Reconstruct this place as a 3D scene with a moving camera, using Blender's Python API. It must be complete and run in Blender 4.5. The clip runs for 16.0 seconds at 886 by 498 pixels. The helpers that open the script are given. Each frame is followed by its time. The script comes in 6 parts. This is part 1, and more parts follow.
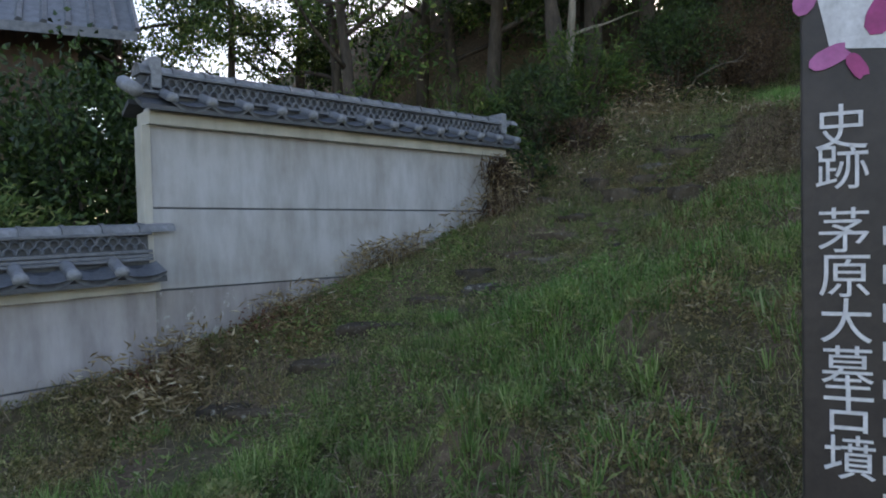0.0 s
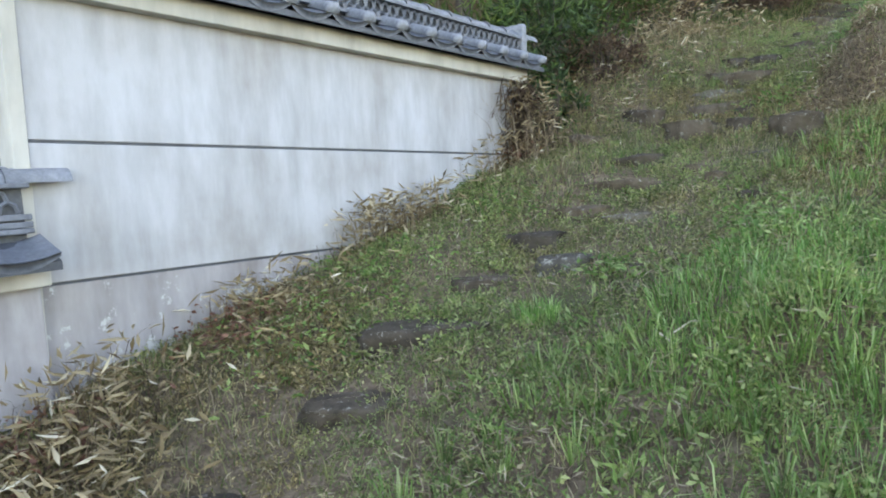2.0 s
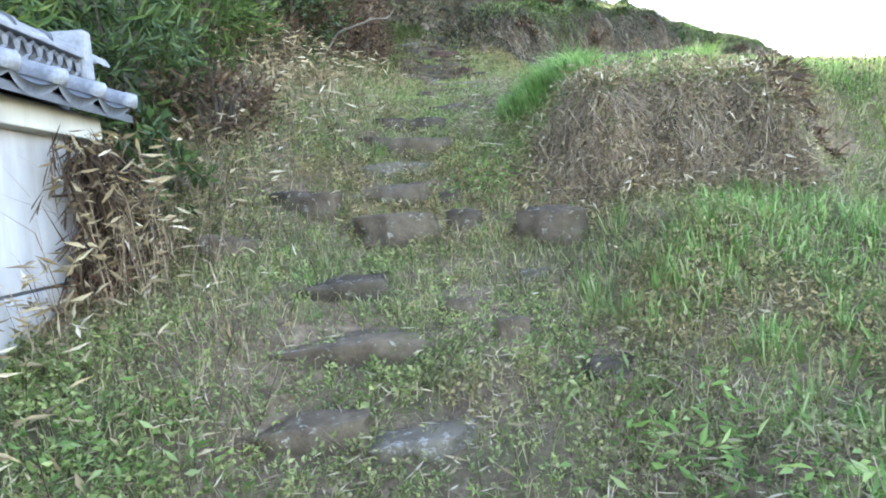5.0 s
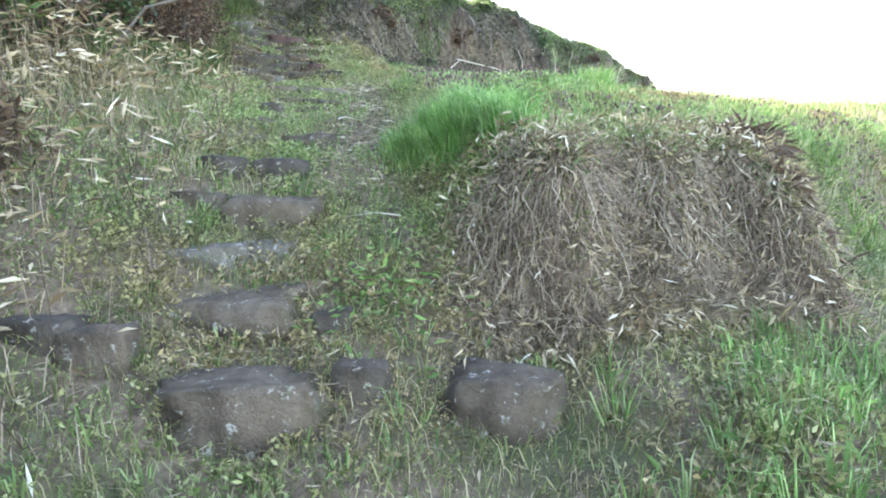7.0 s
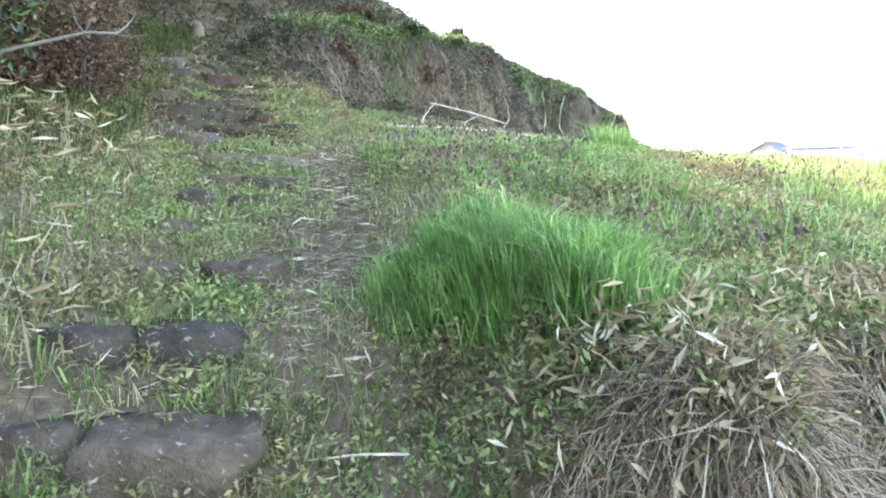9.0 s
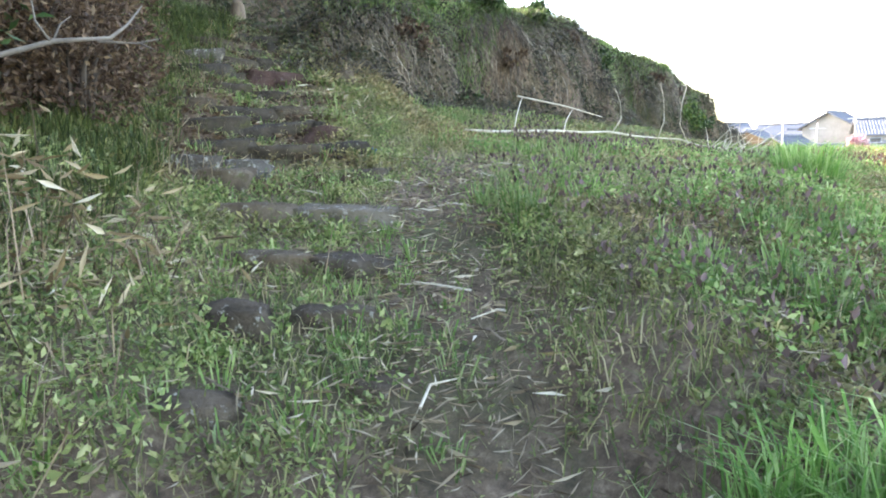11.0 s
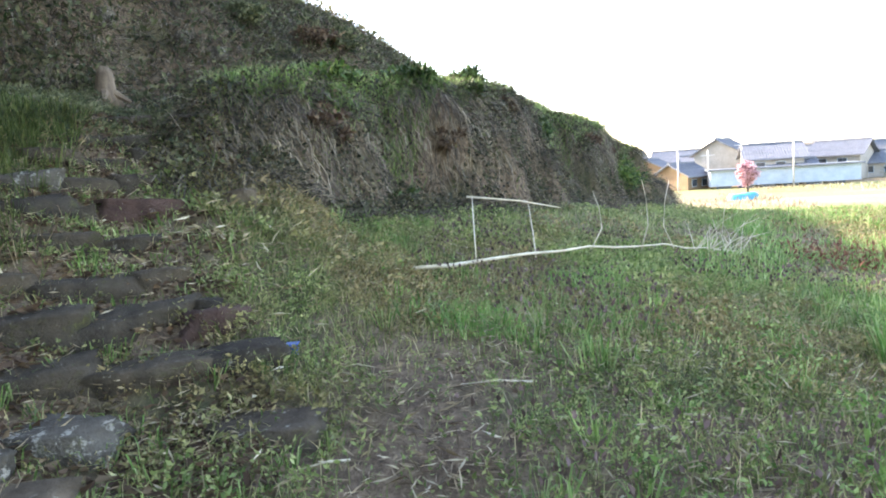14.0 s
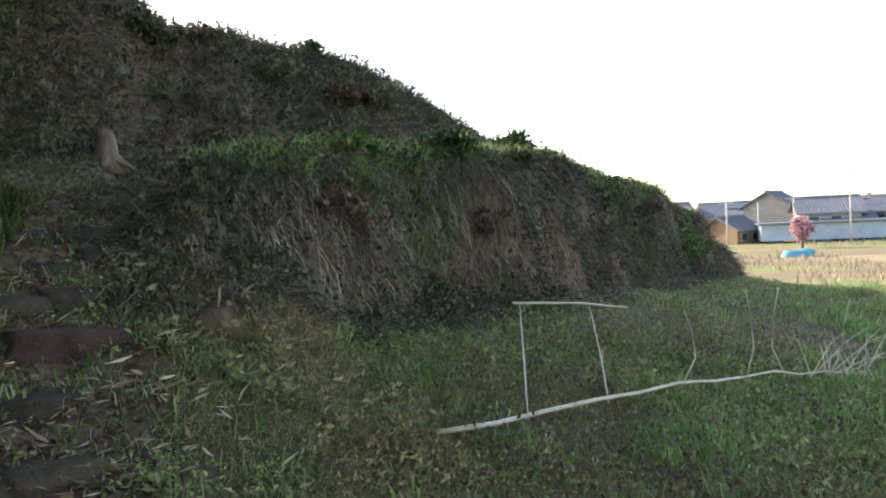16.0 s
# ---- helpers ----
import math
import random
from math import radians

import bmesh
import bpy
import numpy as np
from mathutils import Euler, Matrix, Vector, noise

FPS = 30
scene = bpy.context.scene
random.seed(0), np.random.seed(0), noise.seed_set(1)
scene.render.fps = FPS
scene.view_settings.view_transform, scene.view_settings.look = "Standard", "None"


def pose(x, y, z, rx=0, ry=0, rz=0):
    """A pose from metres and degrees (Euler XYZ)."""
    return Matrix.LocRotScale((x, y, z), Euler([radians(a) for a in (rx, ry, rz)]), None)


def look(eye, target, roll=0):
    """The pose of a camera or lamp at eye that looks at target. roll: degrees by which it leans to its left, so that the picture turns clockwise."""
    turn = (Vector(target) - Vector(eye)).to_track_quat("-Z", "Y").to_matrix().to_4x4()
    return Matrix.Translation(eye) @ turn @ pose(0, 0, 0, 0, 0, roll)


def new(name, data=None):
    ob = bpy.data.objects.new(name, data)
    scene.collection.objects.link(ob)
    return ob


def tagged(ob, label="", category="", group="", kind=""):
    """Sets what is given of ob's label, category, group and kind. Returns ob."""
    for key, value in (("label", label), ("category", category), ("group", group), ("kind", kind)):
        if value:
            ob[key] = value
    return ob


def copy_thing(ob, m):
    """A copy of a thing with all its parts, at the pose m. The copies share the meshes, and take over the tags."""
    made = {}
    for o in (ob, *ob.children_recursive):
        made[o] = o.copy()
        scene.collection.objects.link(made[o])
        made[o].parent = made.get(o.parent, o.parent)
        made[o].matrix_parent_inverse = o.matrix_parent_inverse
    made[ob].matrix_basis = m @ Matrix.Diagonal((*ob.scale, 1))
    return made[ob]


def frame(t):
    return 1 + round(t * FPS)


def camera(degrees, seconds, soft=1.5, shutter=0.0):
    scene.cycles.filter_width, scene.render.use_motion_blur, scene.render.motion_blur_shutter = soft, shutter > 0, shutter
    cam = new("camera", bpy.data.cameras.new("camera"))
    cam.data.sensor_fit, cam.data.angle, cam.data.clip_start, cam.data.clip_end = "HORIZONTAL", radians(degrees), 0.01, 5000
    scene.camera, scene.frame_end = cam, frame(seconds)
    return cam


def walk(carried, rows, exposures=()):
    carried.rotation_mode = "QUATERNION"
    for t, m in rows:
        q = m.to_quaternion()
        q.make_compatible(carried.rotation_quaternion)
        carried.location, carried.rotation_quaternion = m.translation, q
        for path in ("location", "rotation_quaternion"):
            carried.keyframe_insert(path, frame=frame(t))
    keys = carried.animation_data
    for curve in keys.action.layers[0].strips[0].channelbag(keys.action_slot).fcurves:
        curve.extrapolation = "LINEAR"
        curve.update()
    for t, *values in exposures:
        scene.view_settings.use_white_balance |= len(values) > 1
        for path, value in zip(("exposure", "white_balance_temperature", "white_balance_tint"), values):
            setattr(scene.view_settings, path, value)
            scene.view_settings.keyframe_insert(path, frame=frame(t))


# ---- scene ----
cam = camera(68.0, 16.0, 1.9)
PATH = [
    (0, (-0.252, -0.274, 1.58), (-0.201, 1.724, 1.507), -2.5),
    (0.5, (-0.626, 0.186, 1.557), (-0.608, 2.182, 1.431), -2.8),
    (1, (-0.828, 0.766, 1.543), (-0.885, 2.762, 1.423), -2.8),
    (1.5, (-1.05, 1.276, 1.537), (-1.223, 3.265, 1.413), -3.2),
    (2, (-1.131, 1.927, 1.531), (-0.819, 3.892, 1.319), -3.4),
    (2.5, (-1.266, 2.549, 1.611), (-0.806, 4.466, 1.275), -4.4),
    (3, (-1.434, 3.066, 1.63), (-0.719, 4.898, 1.27), -3.5),
    (3.5, (-1.269, 3.519, 1.766), (-0.271, 5.205, 1.366), -3.4),
    (4, (-1.38, 3.936, 1.877), (-0.162, 5.505, 1.647), -1.9),
    (4.5, (-1.111, 4.332, 1.973), (0.33, 5.704, 1.773), -2.0),
    (4.7, (-0.931, 4.51, 2.009), (0.543, 5.846, 1.808), -3.3),
    (6.8, (0.38, 5.948, 2.573), (2.118, 6.919, 2.382), -2.7),
    (7, (0.495, 5.994, 2.642), (2.28, 6.848, 2.354), -1.3),
    (7.5, (0.937, 6.101, 2.733), (2.787, 6.789, 2.413), -0.5),
    (8, (1.197, 6.572, 2.814), (2.87, 7.651, 2.62), -1.0),
    (8.5, (1.436, 6.802, 3.028), (3.234, 7.638, 2.764), 1.4),
    (8.7, (1.583, 6.823, 3.066), (3.43, 7.561, 2.856), -0.7),
    (10.8, (2.955, 7.856, 3.481), (4.81, 8.537, 3.172), -0.4),
    (11, (3.038, 7.95, 3.536), (4.832, 8.779, 3.232), -1.5),
    (11.5, (3.22, 8.092, 3.71), (5.051, 8.845, 3.432), -1.4),
    (12, (3.564, 8.16, 3.81), (5.428, 8.867, 3.644), -3.6),
    (12.5, (3.755, 8.319, 3.896), (5.631, 9.002, 3.77), -4.3),
    (13, (3.939, 8.521, 4.038), (5.816, 9.183, 3.839), -4.1),
    (13.2, (4.052, 8.554, 4.085), (5.946, 9.158, 3.868), -3.2),
    (13.5, (4.241, 8.608, 4.171), (6.148, 9.175, 3.971), -3.3),
    (14, (4.457, 8.791, 4.269), (6.359, 9.368, 4.046), -3.6),
    (14.3, (4.641, 8.824, 4.337), (6.574, 9.25, 4.051), -3.2),
    (14.5, (4.757, 8.842, 4.357), (6.715, 9.123, 4.061), -2.3),
    (15, (5.032, 8.946, 4.493), (6.994, 9.223, 4.222), -2.7),
    (15.5, (5.294, 9.098, 4.601), (7.262, 9.398, 4.418), -2.5),
    (15.8, (5.483, 9.119, 4.635), (7.444, 9.47, 4.464), -2.5),
    (16, (5.648, 9.126, 4.63), (7.525, 9.812, 4.556), -2.9),
]
EXPOSURES = [(t, stops + 2.75, kelvin, 19) for t, stops, kelvin in (
    (0.0, -1.35, 7200), (0.4, -0.9, 7300), (1.0, -0.02, 7500), (1.5, 0.15, 7800), (2.5, 0.5, 7900), (4.5, 1.05, 7300), (7.0, 1.18, 6950), (8.0, 1.3, 7000),
    (11.0, 0.74, 7300), (12.0, 0.97, 7300), (13.0, 0.64, 7300), (14.5, 0.36, 7300), (15.2, 0.02, 7300), (16.0, -0.72, 7300))]
walk(cam, [(t, look(eye, target, roll)) for t, eye, target, roll in PATH], EXPOSURES)

# ---------------------------------------------------------------- sky and sun
SUN_AZ, SUN_EL = 70.0, 27.0
world = bpy.data.worlds.new("world")
scene.world = world
world.use_nodes = True
wn = world.node_tree.nodes
sky = wn.new("ShaderNodeTexSky")
sky.sky_type = "NISHITA"
sky.sun_disc = False
sky.sun_elevation, sky.sun_rotation = radians(SUN_EL), radians(90 - SUN_AZ)
sky.dust_density, sky.air_density = 1.0, 1.0
wn["Background"].inputs["Strength"].default_value = 0.15
world.node_tree.links.new(sky.outputs["Color"], wn["Background"].inputs["Color"])
sun = new("sun", bpy.data.lights.new("sun", "SUN"))
sun.data.energy, sun.data.angle, sun.data.color = 2.6, radians(0.6), (1.0, 0.94, 0.84)
away = Vector((math.cos(radians(SUN_AZ)) * math.cos(radians(SUN_EL)), math.sin(radians(SUN_AZ)) * math.cos(radians(SUN_EL)), math.sin(radians(SUN_EL))))
sun.matrix_world = look(away * 200, (0, 0, 0))


# ---------------------------------------------------------------- materials
def material(name, rough=0.8, metal=0.0):
    m = bpy.data.materials.new(name)
    m.use_nodes = True
    p = m.node_tree.nodes["Principled BSDF"]
    p.inputs["Roughness"].default_value, p.inputs["Metallic"].default_value = rough, metal
    return m, m.node_tree.nodes, m.node_tree.links, p


def ramp(nodes, links, source, stops):
    r = nodes.new("ShaderNodeValToRGB")
    while len(r.color_ramp.elements) < len(stops):
        r.color_ramp.elements.new(0.5)
    for e, (at, col) in zip(r.color_ramp.elements, stops):
        e.position, e.color = at, (*col, 1)
    links.new(source, r.inputs["Fac"])
    return r.outputs["Color"]


def noise_node(nodes, links, scale, detail=4, rough=0.6, stretch=None):
    c = nodes.new("ShaderNodeTexCoord")
    n = nodes.new("ShaderNodeTexNoise")
    n.inputs["Scale"].default_value, n.inputs["Detail"].default_value, n.inputs["Roughness"].default_value = scale, detail, rough
    source = c.outputs["Object"]
    if stretch:
        mp = nodes.new("ShaderNodeMapping")
        mp.inputs["Scale"].default_value = stretch
        links.new(source, mp.inputs["Vector"])
        source = mp.outputs["Vector"]
    links.new(source, n.inputs["Vector"])
    return n.outputs["Fac"]


def mixed(nodes, links, fac, a, b, mode="MIX"):
    n = nodes.new("ShaderNodeMix")
    n.data_type, n.blend_type = "RGBA", mode
    for value, slot in ((fac, 0), (a, 6), (b, 7)):
        if isinstance(value, (int, float)):
            n.inputs[slot].default_value = value
        elif isinstance(value, tuple):
            n.inputs[slot].default_value = (*value, 1)
        else:
            links.new(value, n.inputs[slot])
    return n.outputs[2]


def bump(nodes, links, p, source, strength=0.4, depth=0.02):
    b = nodes.new("ShaderNodeBump")
    b.inputs["Strength"].default_value, b.inputs["Distance"].default_value = strength, depth
    links.new(source, b.inputs["Height"])
    links.new(b.outputs["Normal"], p.inputs["Normal"])


def speckled(name, dark, light, scale=6.0, rough=0.85, relief=0.4, depth=0.02, metal=0.0, fine=60.0, stretch=None):
    """A surface with blotches and a fine grain between two colours."""
    m, n, l, p = material(name, rough, metal)
    big = noise_node(n, l, scale, 5, 0.65, stretch)
    grain = noise_node(n, l, fine, 3, 0.7)
    base = ramp(n, l, big, [(0.32, dark), (0.68, light)])
    tone = ramp(n, l, grain, [(0.3, (0.72, 0.72, 0.72)), (0.7, (1.0, 1.0, 1.0))])
    l.new(mixed(n, l, 1.0, base, tone, "MULTIPLY"), p.inputs["Base Color"])
    bump(n, l, p, grain if relief < 0.3 else big, relief, depth)
    return m


def leafy(name, stops, rough=0.55, through_light=0.35, patch=None, clumpy=0.0):
    """Leaves or blades: each takes its own tone; patch: a second range that takes over in patches."""
    m, n, l, p = material(name, rough)
    geo = n.new("ShaderNodeNewGeometry")
    col = ramp(n, l, geo.outputs["Random Per Island"], stops)
    if patch:
        size, others, lo, hi = patch
        where = noise_node(n, l, size, 3, 0.6)
        f = n.new("ShaderNodeMapRange")
        f.inputs["From Min"].default_value, f.inputs["From Max"].default_value = lo, hi
        l.new(where, f.inputs["Value"])
        col = mixed(n, l, f.outputs["Result"], col, ramp(n, l, geo.outputs["Random Per Island"], others))
    if clumpy:
        tone = ramp(n, l, noise_node(n, l, clumpy, 2, 0.5), [(0.3, (0.6, 0.6, 0.58)), (0.5, (0.97, 0.97, 0.93)), (0.7, (1.3, 1.25, 1.15))])
        col = mixed(n, l, 1.0, col, tone, "MULTIPLY")
    l.new(col, p.inputs["Base Color"])
    p.inputs["Specular IOR Level"].default_value = 0.3
    t = n.new("ShaderNodeBsdfTranslucent")
    l.new(col, t.inputs["Color"])
    mix = n.new("ShaderNodeMixShader")
    mix.inputs[0].default_value = through_light
    l.new(p.outputs[0], mix.inputs[1])
    l.new(t.outputs[0], mix.inputs[2])
    l.new(mix.outputs[0], n["Material Output"].inputs["Surface"])
    return m


def ground_material():
    m, n, l, p = material("ground_soil", 0.95)
    big, mid, fine = noise_node(n, l, 0.9, 4), noise_node(n, l, 16.0, 8, 0.8), noise_node(n, l, 60.0, 4, 0.75)
    soil = ramp(n, l, mid, [(0.3, (0.03, 0.02, 0.012)), (0.42, (0.09, 0.062, 0.036)), (0.55, (0.175, 0.122, 0.075)), (0.7, (0.34, 0.26, 0.17))])
    moss = ramp(n, l, fine, [(0.3, (0.025, 0.03, 0.01)), (0.7, (0.11, 0.11, 0.04))])
    f = n.new("ShaderNodeMapRange")
    f.inputs["From Min"].default_value, f.inputs["From Max"].default_value = 0.5, 0.66
    l.new(big, f.inputs["Value"])
    near = mixed(n, l, f.outputs["Result"], soil, moss)
    # fields of straw and young grass far off
    wide = noise_node(n, l, 0.06, 3, 0.5, (1.0, 0.4, 1.0))
    field = ramp(n, l, wide, [(0.36, (0.1, 0.15, 0.04)), (0.45, (0.19, 0.19, 0.06)), (0.52, (0.17, 0.12, 0.065)), (0.58, (0.27, 0.21, 0.1)), (0.68, (0.15, 0.18, 0.05))])
    c = n.new("ShaderNodeTexCoord")
    sp = n.new("ShaderNodeSeparateXYZ")
    l.new(c.outputs["Object"], sp.inputs[0])
    g = n.new("ShaderNodeMapRange")
    g.inputs["From Min"].default_value, g.inputs["From Max"].default_value = 17.0, 26.0
    l.new(sp.outputs["X"], g.inputs["Value"])
    l.new(mixed(n, l, g.outputs["Result"], near, field), p.inputs["Base Color"])
    bump(n, l, p, mid, 0.7, 0.03)
    return m


def plaster_material(name, dark, light, peel=None):
    m, n, l, p = material(name, 0.88)
    streak = noise_node(n, l, 3.0, 5, 0.6, (1.6, 1.6, 0.4))
    blotch, grain = noise_node(n, l, 1.3, 5, 0.6), noise_node(n, l, 90, 3)
    col = ramp(n, l, streak, [(0.3, dark), (0.62, light)])
    col = mixed(n, l, 0.55, col, ramp(n, l, blotch, [(0.33, (0.62, 0.55, 0.47)), (0.46, (0.85, 0.82, 0.78)), (0.6, (1, 1, 1))]), "MULTIPLY")
    if peel:
        flakes = noise_node(n, l, 4.0, 7, 0.72)
        r = ramp(n, l, flakes, [(0.56, (0, 0, 0)), (0.59, (1, 1, 1))])
        bw = n.new("ShaderNodeRGBToBW")
        l.new(r, bw.inputs[0])
        col = mixed(n, l, bw.outputs[0], col, peel)
    l.new(col, p.inputs["Base Color"])
    bump(n, l, p, grain, 0.15, 0.004)
    return m


def stone_material(name, dark, light, lichen, cover):
    m, n, l, p = material(name, 0.97)
    p.inputs["Specular IOR Level"].default_value = 0.2
    info = n.new("ShaderNodeObjectInfo")
    big, spots, grain = noise_node(n, l, 7, 5, 0.65), noise_node(n, l, 19, 5, 0.75), noise_node(n, l, 80, 4, 0.7)
    col = ramp(n, l, big, [(0.3, dark), (0.7, light)])
    mul = ramp(n, l, info.outputs["Random"], [(0.0, (0.6, 0.6, 0.62)), (1.0, (1.15, 1.08, 1.0))])
    col = mixed(n, l, 1.0, col, mul, "MULTIPLY")
    r = n.new("ShaderNodeMapRange")
    r.inputs["From Min"].default_value, r.inputs["From Max"].default_value = cover, cover + 0.06
    l.new(spots, r.inputs["Value"])
    moss = n.new("ShaderNodeMapRange")
    moss.inputs["From Min"].default_value, moss.inputs["From Max"].default_value = 0.6, 0.72
    l.new(noise_node(n, l, 5, 6, 0.7), moss.inputs["Value"])
    green = ramp(n, l, grain, [(0.3, (0.035, 0.04, 0.014)), (0.7, (0.13, 0.13, 0.05))])
    stone = mixed(n, l, r.outputs["Result"], col, lichen)
    l.new(mixed(n, l, moss.outputs["Result"], stone, green), p.inputs["Base Color"])
    add = n.new("ShaderNodeMath")
    l.new(big, add.inputs[0])
    l.new(grain, add.inputs[1])
    bump(n, l, p, add.outputs[0], 0.9, 0.03)
    return m


GROUND = ground_material()
PLASTER = plaster_material("wall_plaster", (0.33, 0.325, 0.31), (0.48, 0.485, 0.485))
PLASTER_LOW = plaster_material("worn_plaster", (0.23, 0.21, 0.2), (0.38, 0.36, 0.35), (0.46, 0.45, 0.42))
BEAM = plaster_material("cream_plaster", (0.38, 0.37, 0.32), (0.54, 0.525, 0.46))
TILE = speckled("roof_tile", (0.1, 0.11, 0.125), (0.2, 0.215, 0.235), 9, 0.42, 0.25, 0.004)
TILE_PALE = speckled("roof_tile_weathered", (0.16, 0.17, 0.185), (0.31, 0.325, 0.34), 12, 0.5, 0.25, 0.004)
# roof tile darkened: shade put into the colour of beds, ridge cores, wall joints
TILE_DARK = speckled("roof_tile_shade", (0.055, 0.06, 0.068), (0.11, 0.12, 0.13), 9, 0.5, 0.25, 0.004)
STONE = stone_material("step_stone", (0.055, 0.044, 0.031), (0.2, 0.165, 0.12), (0.36, 0.34, 0.28), 0.59)
STONE_DARK = stone_material("mossy_stone", (0.04, 0.035, 0.026), (0.13, 0.11, 0.082), (0.26, 0.25, 0.2), 0.62)
STONE_RED = stone_material("red_stone", (0.08, 0.05, 0.043), (0.17, 0.11, 0.09), (0.3, 0.28, 0.25), 0.63)
STONE_PALE = stone_material("pale_stone", (0.1, 0.09, 0.07), (0.22, 0.2, 0.16), (0.37, 0.35, 0.3), 0.55)
BARK = speckled("bark", (0.045, 0.035, 0.027), (0.13, 0.105, 0.08), 9, 0.95, 0.7, 0.03, stretch=(1, 1, 0.25))
BARK_PALE = speckled("pale_bark", (0.2, 0.17, 0.13), (0.4, 0.36, 0.29), 9, 0.9, 0.5, 0.01, stretch=(1, 1, 0.25))
BOUGH = speckled("bare_bough", (0.1, 0.085, 0.068), (0.22, 0.19, 0.15), 9, 0.9, 0.5, 0.01, stretch=(1, 1, 0.25))
STUMP = speckled("stump_wood", (0.1, 0.07, 0.045), (0.27, 0.2, 0.13), 9, 0.9, 0.6, 0.015, stretch=(1, 1, 0.2))
DRY_CANE = speckled("dry_bamboo", (0.42, 0.36, 0.24), (0.66, 0.6, 0.46), 8, 0.6, 0.2, 0.003)
WOOD = speckled("dark_wood", (0.045, 0.03, 0.022), (0.12, 0.08, 0.055), 5, 0.75, 0.4, 0.006, stretch=(1, 1, 0.15))
SIGN_BROWN = speckled("sign_brown", (0.03, 0.024, 0.022), (0.05, 0.04, 0.036), 14, 0.5, 0.1, 0.001)
SIGN_WHITE = speckled("sign_white", (0.62, 0.62, 0.64), (0.78, 0.78, 0.8), 20, 0.5, 0.1, 0.001)
SIGN_PINK = speckled("sign_pink", (0.44, 0.1, 0.3), (0.56, 0.16, 0.4), 20, 0.5, 0.1, 0.001)
SIGN_ROSE = speckled("sign_rose", (0.36, 0.03, 0.17), (0.48, 0.06, 0.24), 20, 0.5, 0.1, 0.001)
HERB = leafy("herb_leaves", [(0.0, (0.085, 0.14, 0.04)), (0.5, (0.21, 0.28, 0.095)), (1.0, (0.4, 0.44, 0.2))], 0.5, 0.42,
             (0.55, [(0.0, (0.12, 0.1, 0.045)), (0.6, (0.27, 0.22, 0.105)), (1.0, (0.46, 0.37, 0.21))], 0.46, 0.58), 7.0)
GRASS = leafy("grass_blades", [(0.0, (0.09, 0.18, 0.045)), (0.6, (0.21, 0.34, 0.1)), (1.0, (0.42, 0.5, 0.23))], 0.5, 0.5, None, 3.0)
FRESH = leafy("fresh_grass", [(0.0, (0.08, 0.2, 0.045)), (0.6, (0.2, 0.37, 0.1)), (1.0, (0.42, 0.55, 0.26))], 0.45, 0.55, None, 8.0)
TURF = leafy("turf_blades", [(0.0, (0.08, 0.12, 0.035)), (0.5, (0.21, 0.25, 0.09)), (0.8, (0.36, 0.33, 0.17)), (1.0, (0.52, 0.44, 0.28))], 0.6, 0.45, None, 4.0)
MEADOW = leafy("meadow_blades", [(0.0, (0.08, 0.13, 0.035)), (0.5, (0.2, 0.26, 0.1)), (0.85, (0.35, 0.37, 0.19)), (1.0, (0.5, 0.44, 0.29))], 0.55, 0.5, None, 2.5)
# grass darkened for the wooded side: the shade is in the colour
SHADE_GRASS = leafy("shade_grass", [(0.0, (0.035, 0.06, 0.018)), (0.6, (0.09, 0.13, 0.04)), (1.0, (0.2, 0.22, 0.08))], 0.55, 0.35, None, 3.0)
STRAW = leafy("dry_leaves", [(0.0, (0.13, 0.09, 0.045)), (0.5, (0.29, 0.22, 0.115)), (0.85, (0.48, 0.39, 0.24)), (1.0, (0.72, 0.66, 0.5))], 0.65, 0.25)
HAY = leafy("dry_stems", [(0.0, (0.05, 0.035, 0.022)), (0.5, (0.17, 0.12, 0.075)), (1.0, (0.42, 0.33, 0.22))], 0.75, 0.2)
DARK_LEAF = leafy("evergreen_leaves", [(0.0, (0.016, 0.035, 0.012)), (0.6, (0.04, 0.08, 0.022)), (1.0, (0.1, 0.16, 0.045))], 0.35, 0.2)
MID_LEAF = leafy("shrub_leaves", [(0.0, (0.03, 0.07, 0.015)), (0.6, (0.075, 0.14, 0.03)), (1.0, (0.18, 0.23, 0.06))], 0.45, 0.3)
AZALEA = leafy("azalea_leaves", [(0.0, (0.05, 0.1, 0.025)), (0.6, (0.13, 0.2, 0.055)), (0.9, (0.27, 0.31, 0.11)), (1.0, (0.36, 0.32, 0.16))], 0.45, 0.35)
BROWN_LEAF = leafy("brown_twig_leaves", [(0.0, (0.045, 0.028, 0.018)), (0.6, (0.11, 0.068, 0.04)), (1.0, (0.2, 0.14, 0.08))], 0.7, 0.2)
HAY_DARK = leafy("bank_stems", [(0.0, (0.05, 0.04, 0.03)), (0.5, (0.15, 0.12, 0.09)), (0.85, (0.3, 0.25, 0.19)), (1.0, (0.5, 0.44, 0.35))], 0.75, 0.2, None, 3.0)
PURPLE = leafy("purple_flowers", [(0.0, (0.06, 0.042, 0.032)), (0.6, (0.13, 0.088, 0.074)), (1.0, (0.23, 0.155, 0.145))], 0.6, 0.25)
PINK_BLOOM = leafy("pink_blossom", [(0.0, (0.42, 0.23, 0.25)), (1.0, (0.62, 0.42, 0.45))], 0.6, 0.4)
BLUE = speckled("blue_plastic", (0.02, 0.09, 0.34), (0.04, 0.15, 0.5), 20, 0.4, 0.1, 0.001)
CYAN = speckled("blue_tarp", (0.03, 0.25, 0.36), (0.07, 0.38, 0.48), 2, 0.5, 0.2, 0.02)
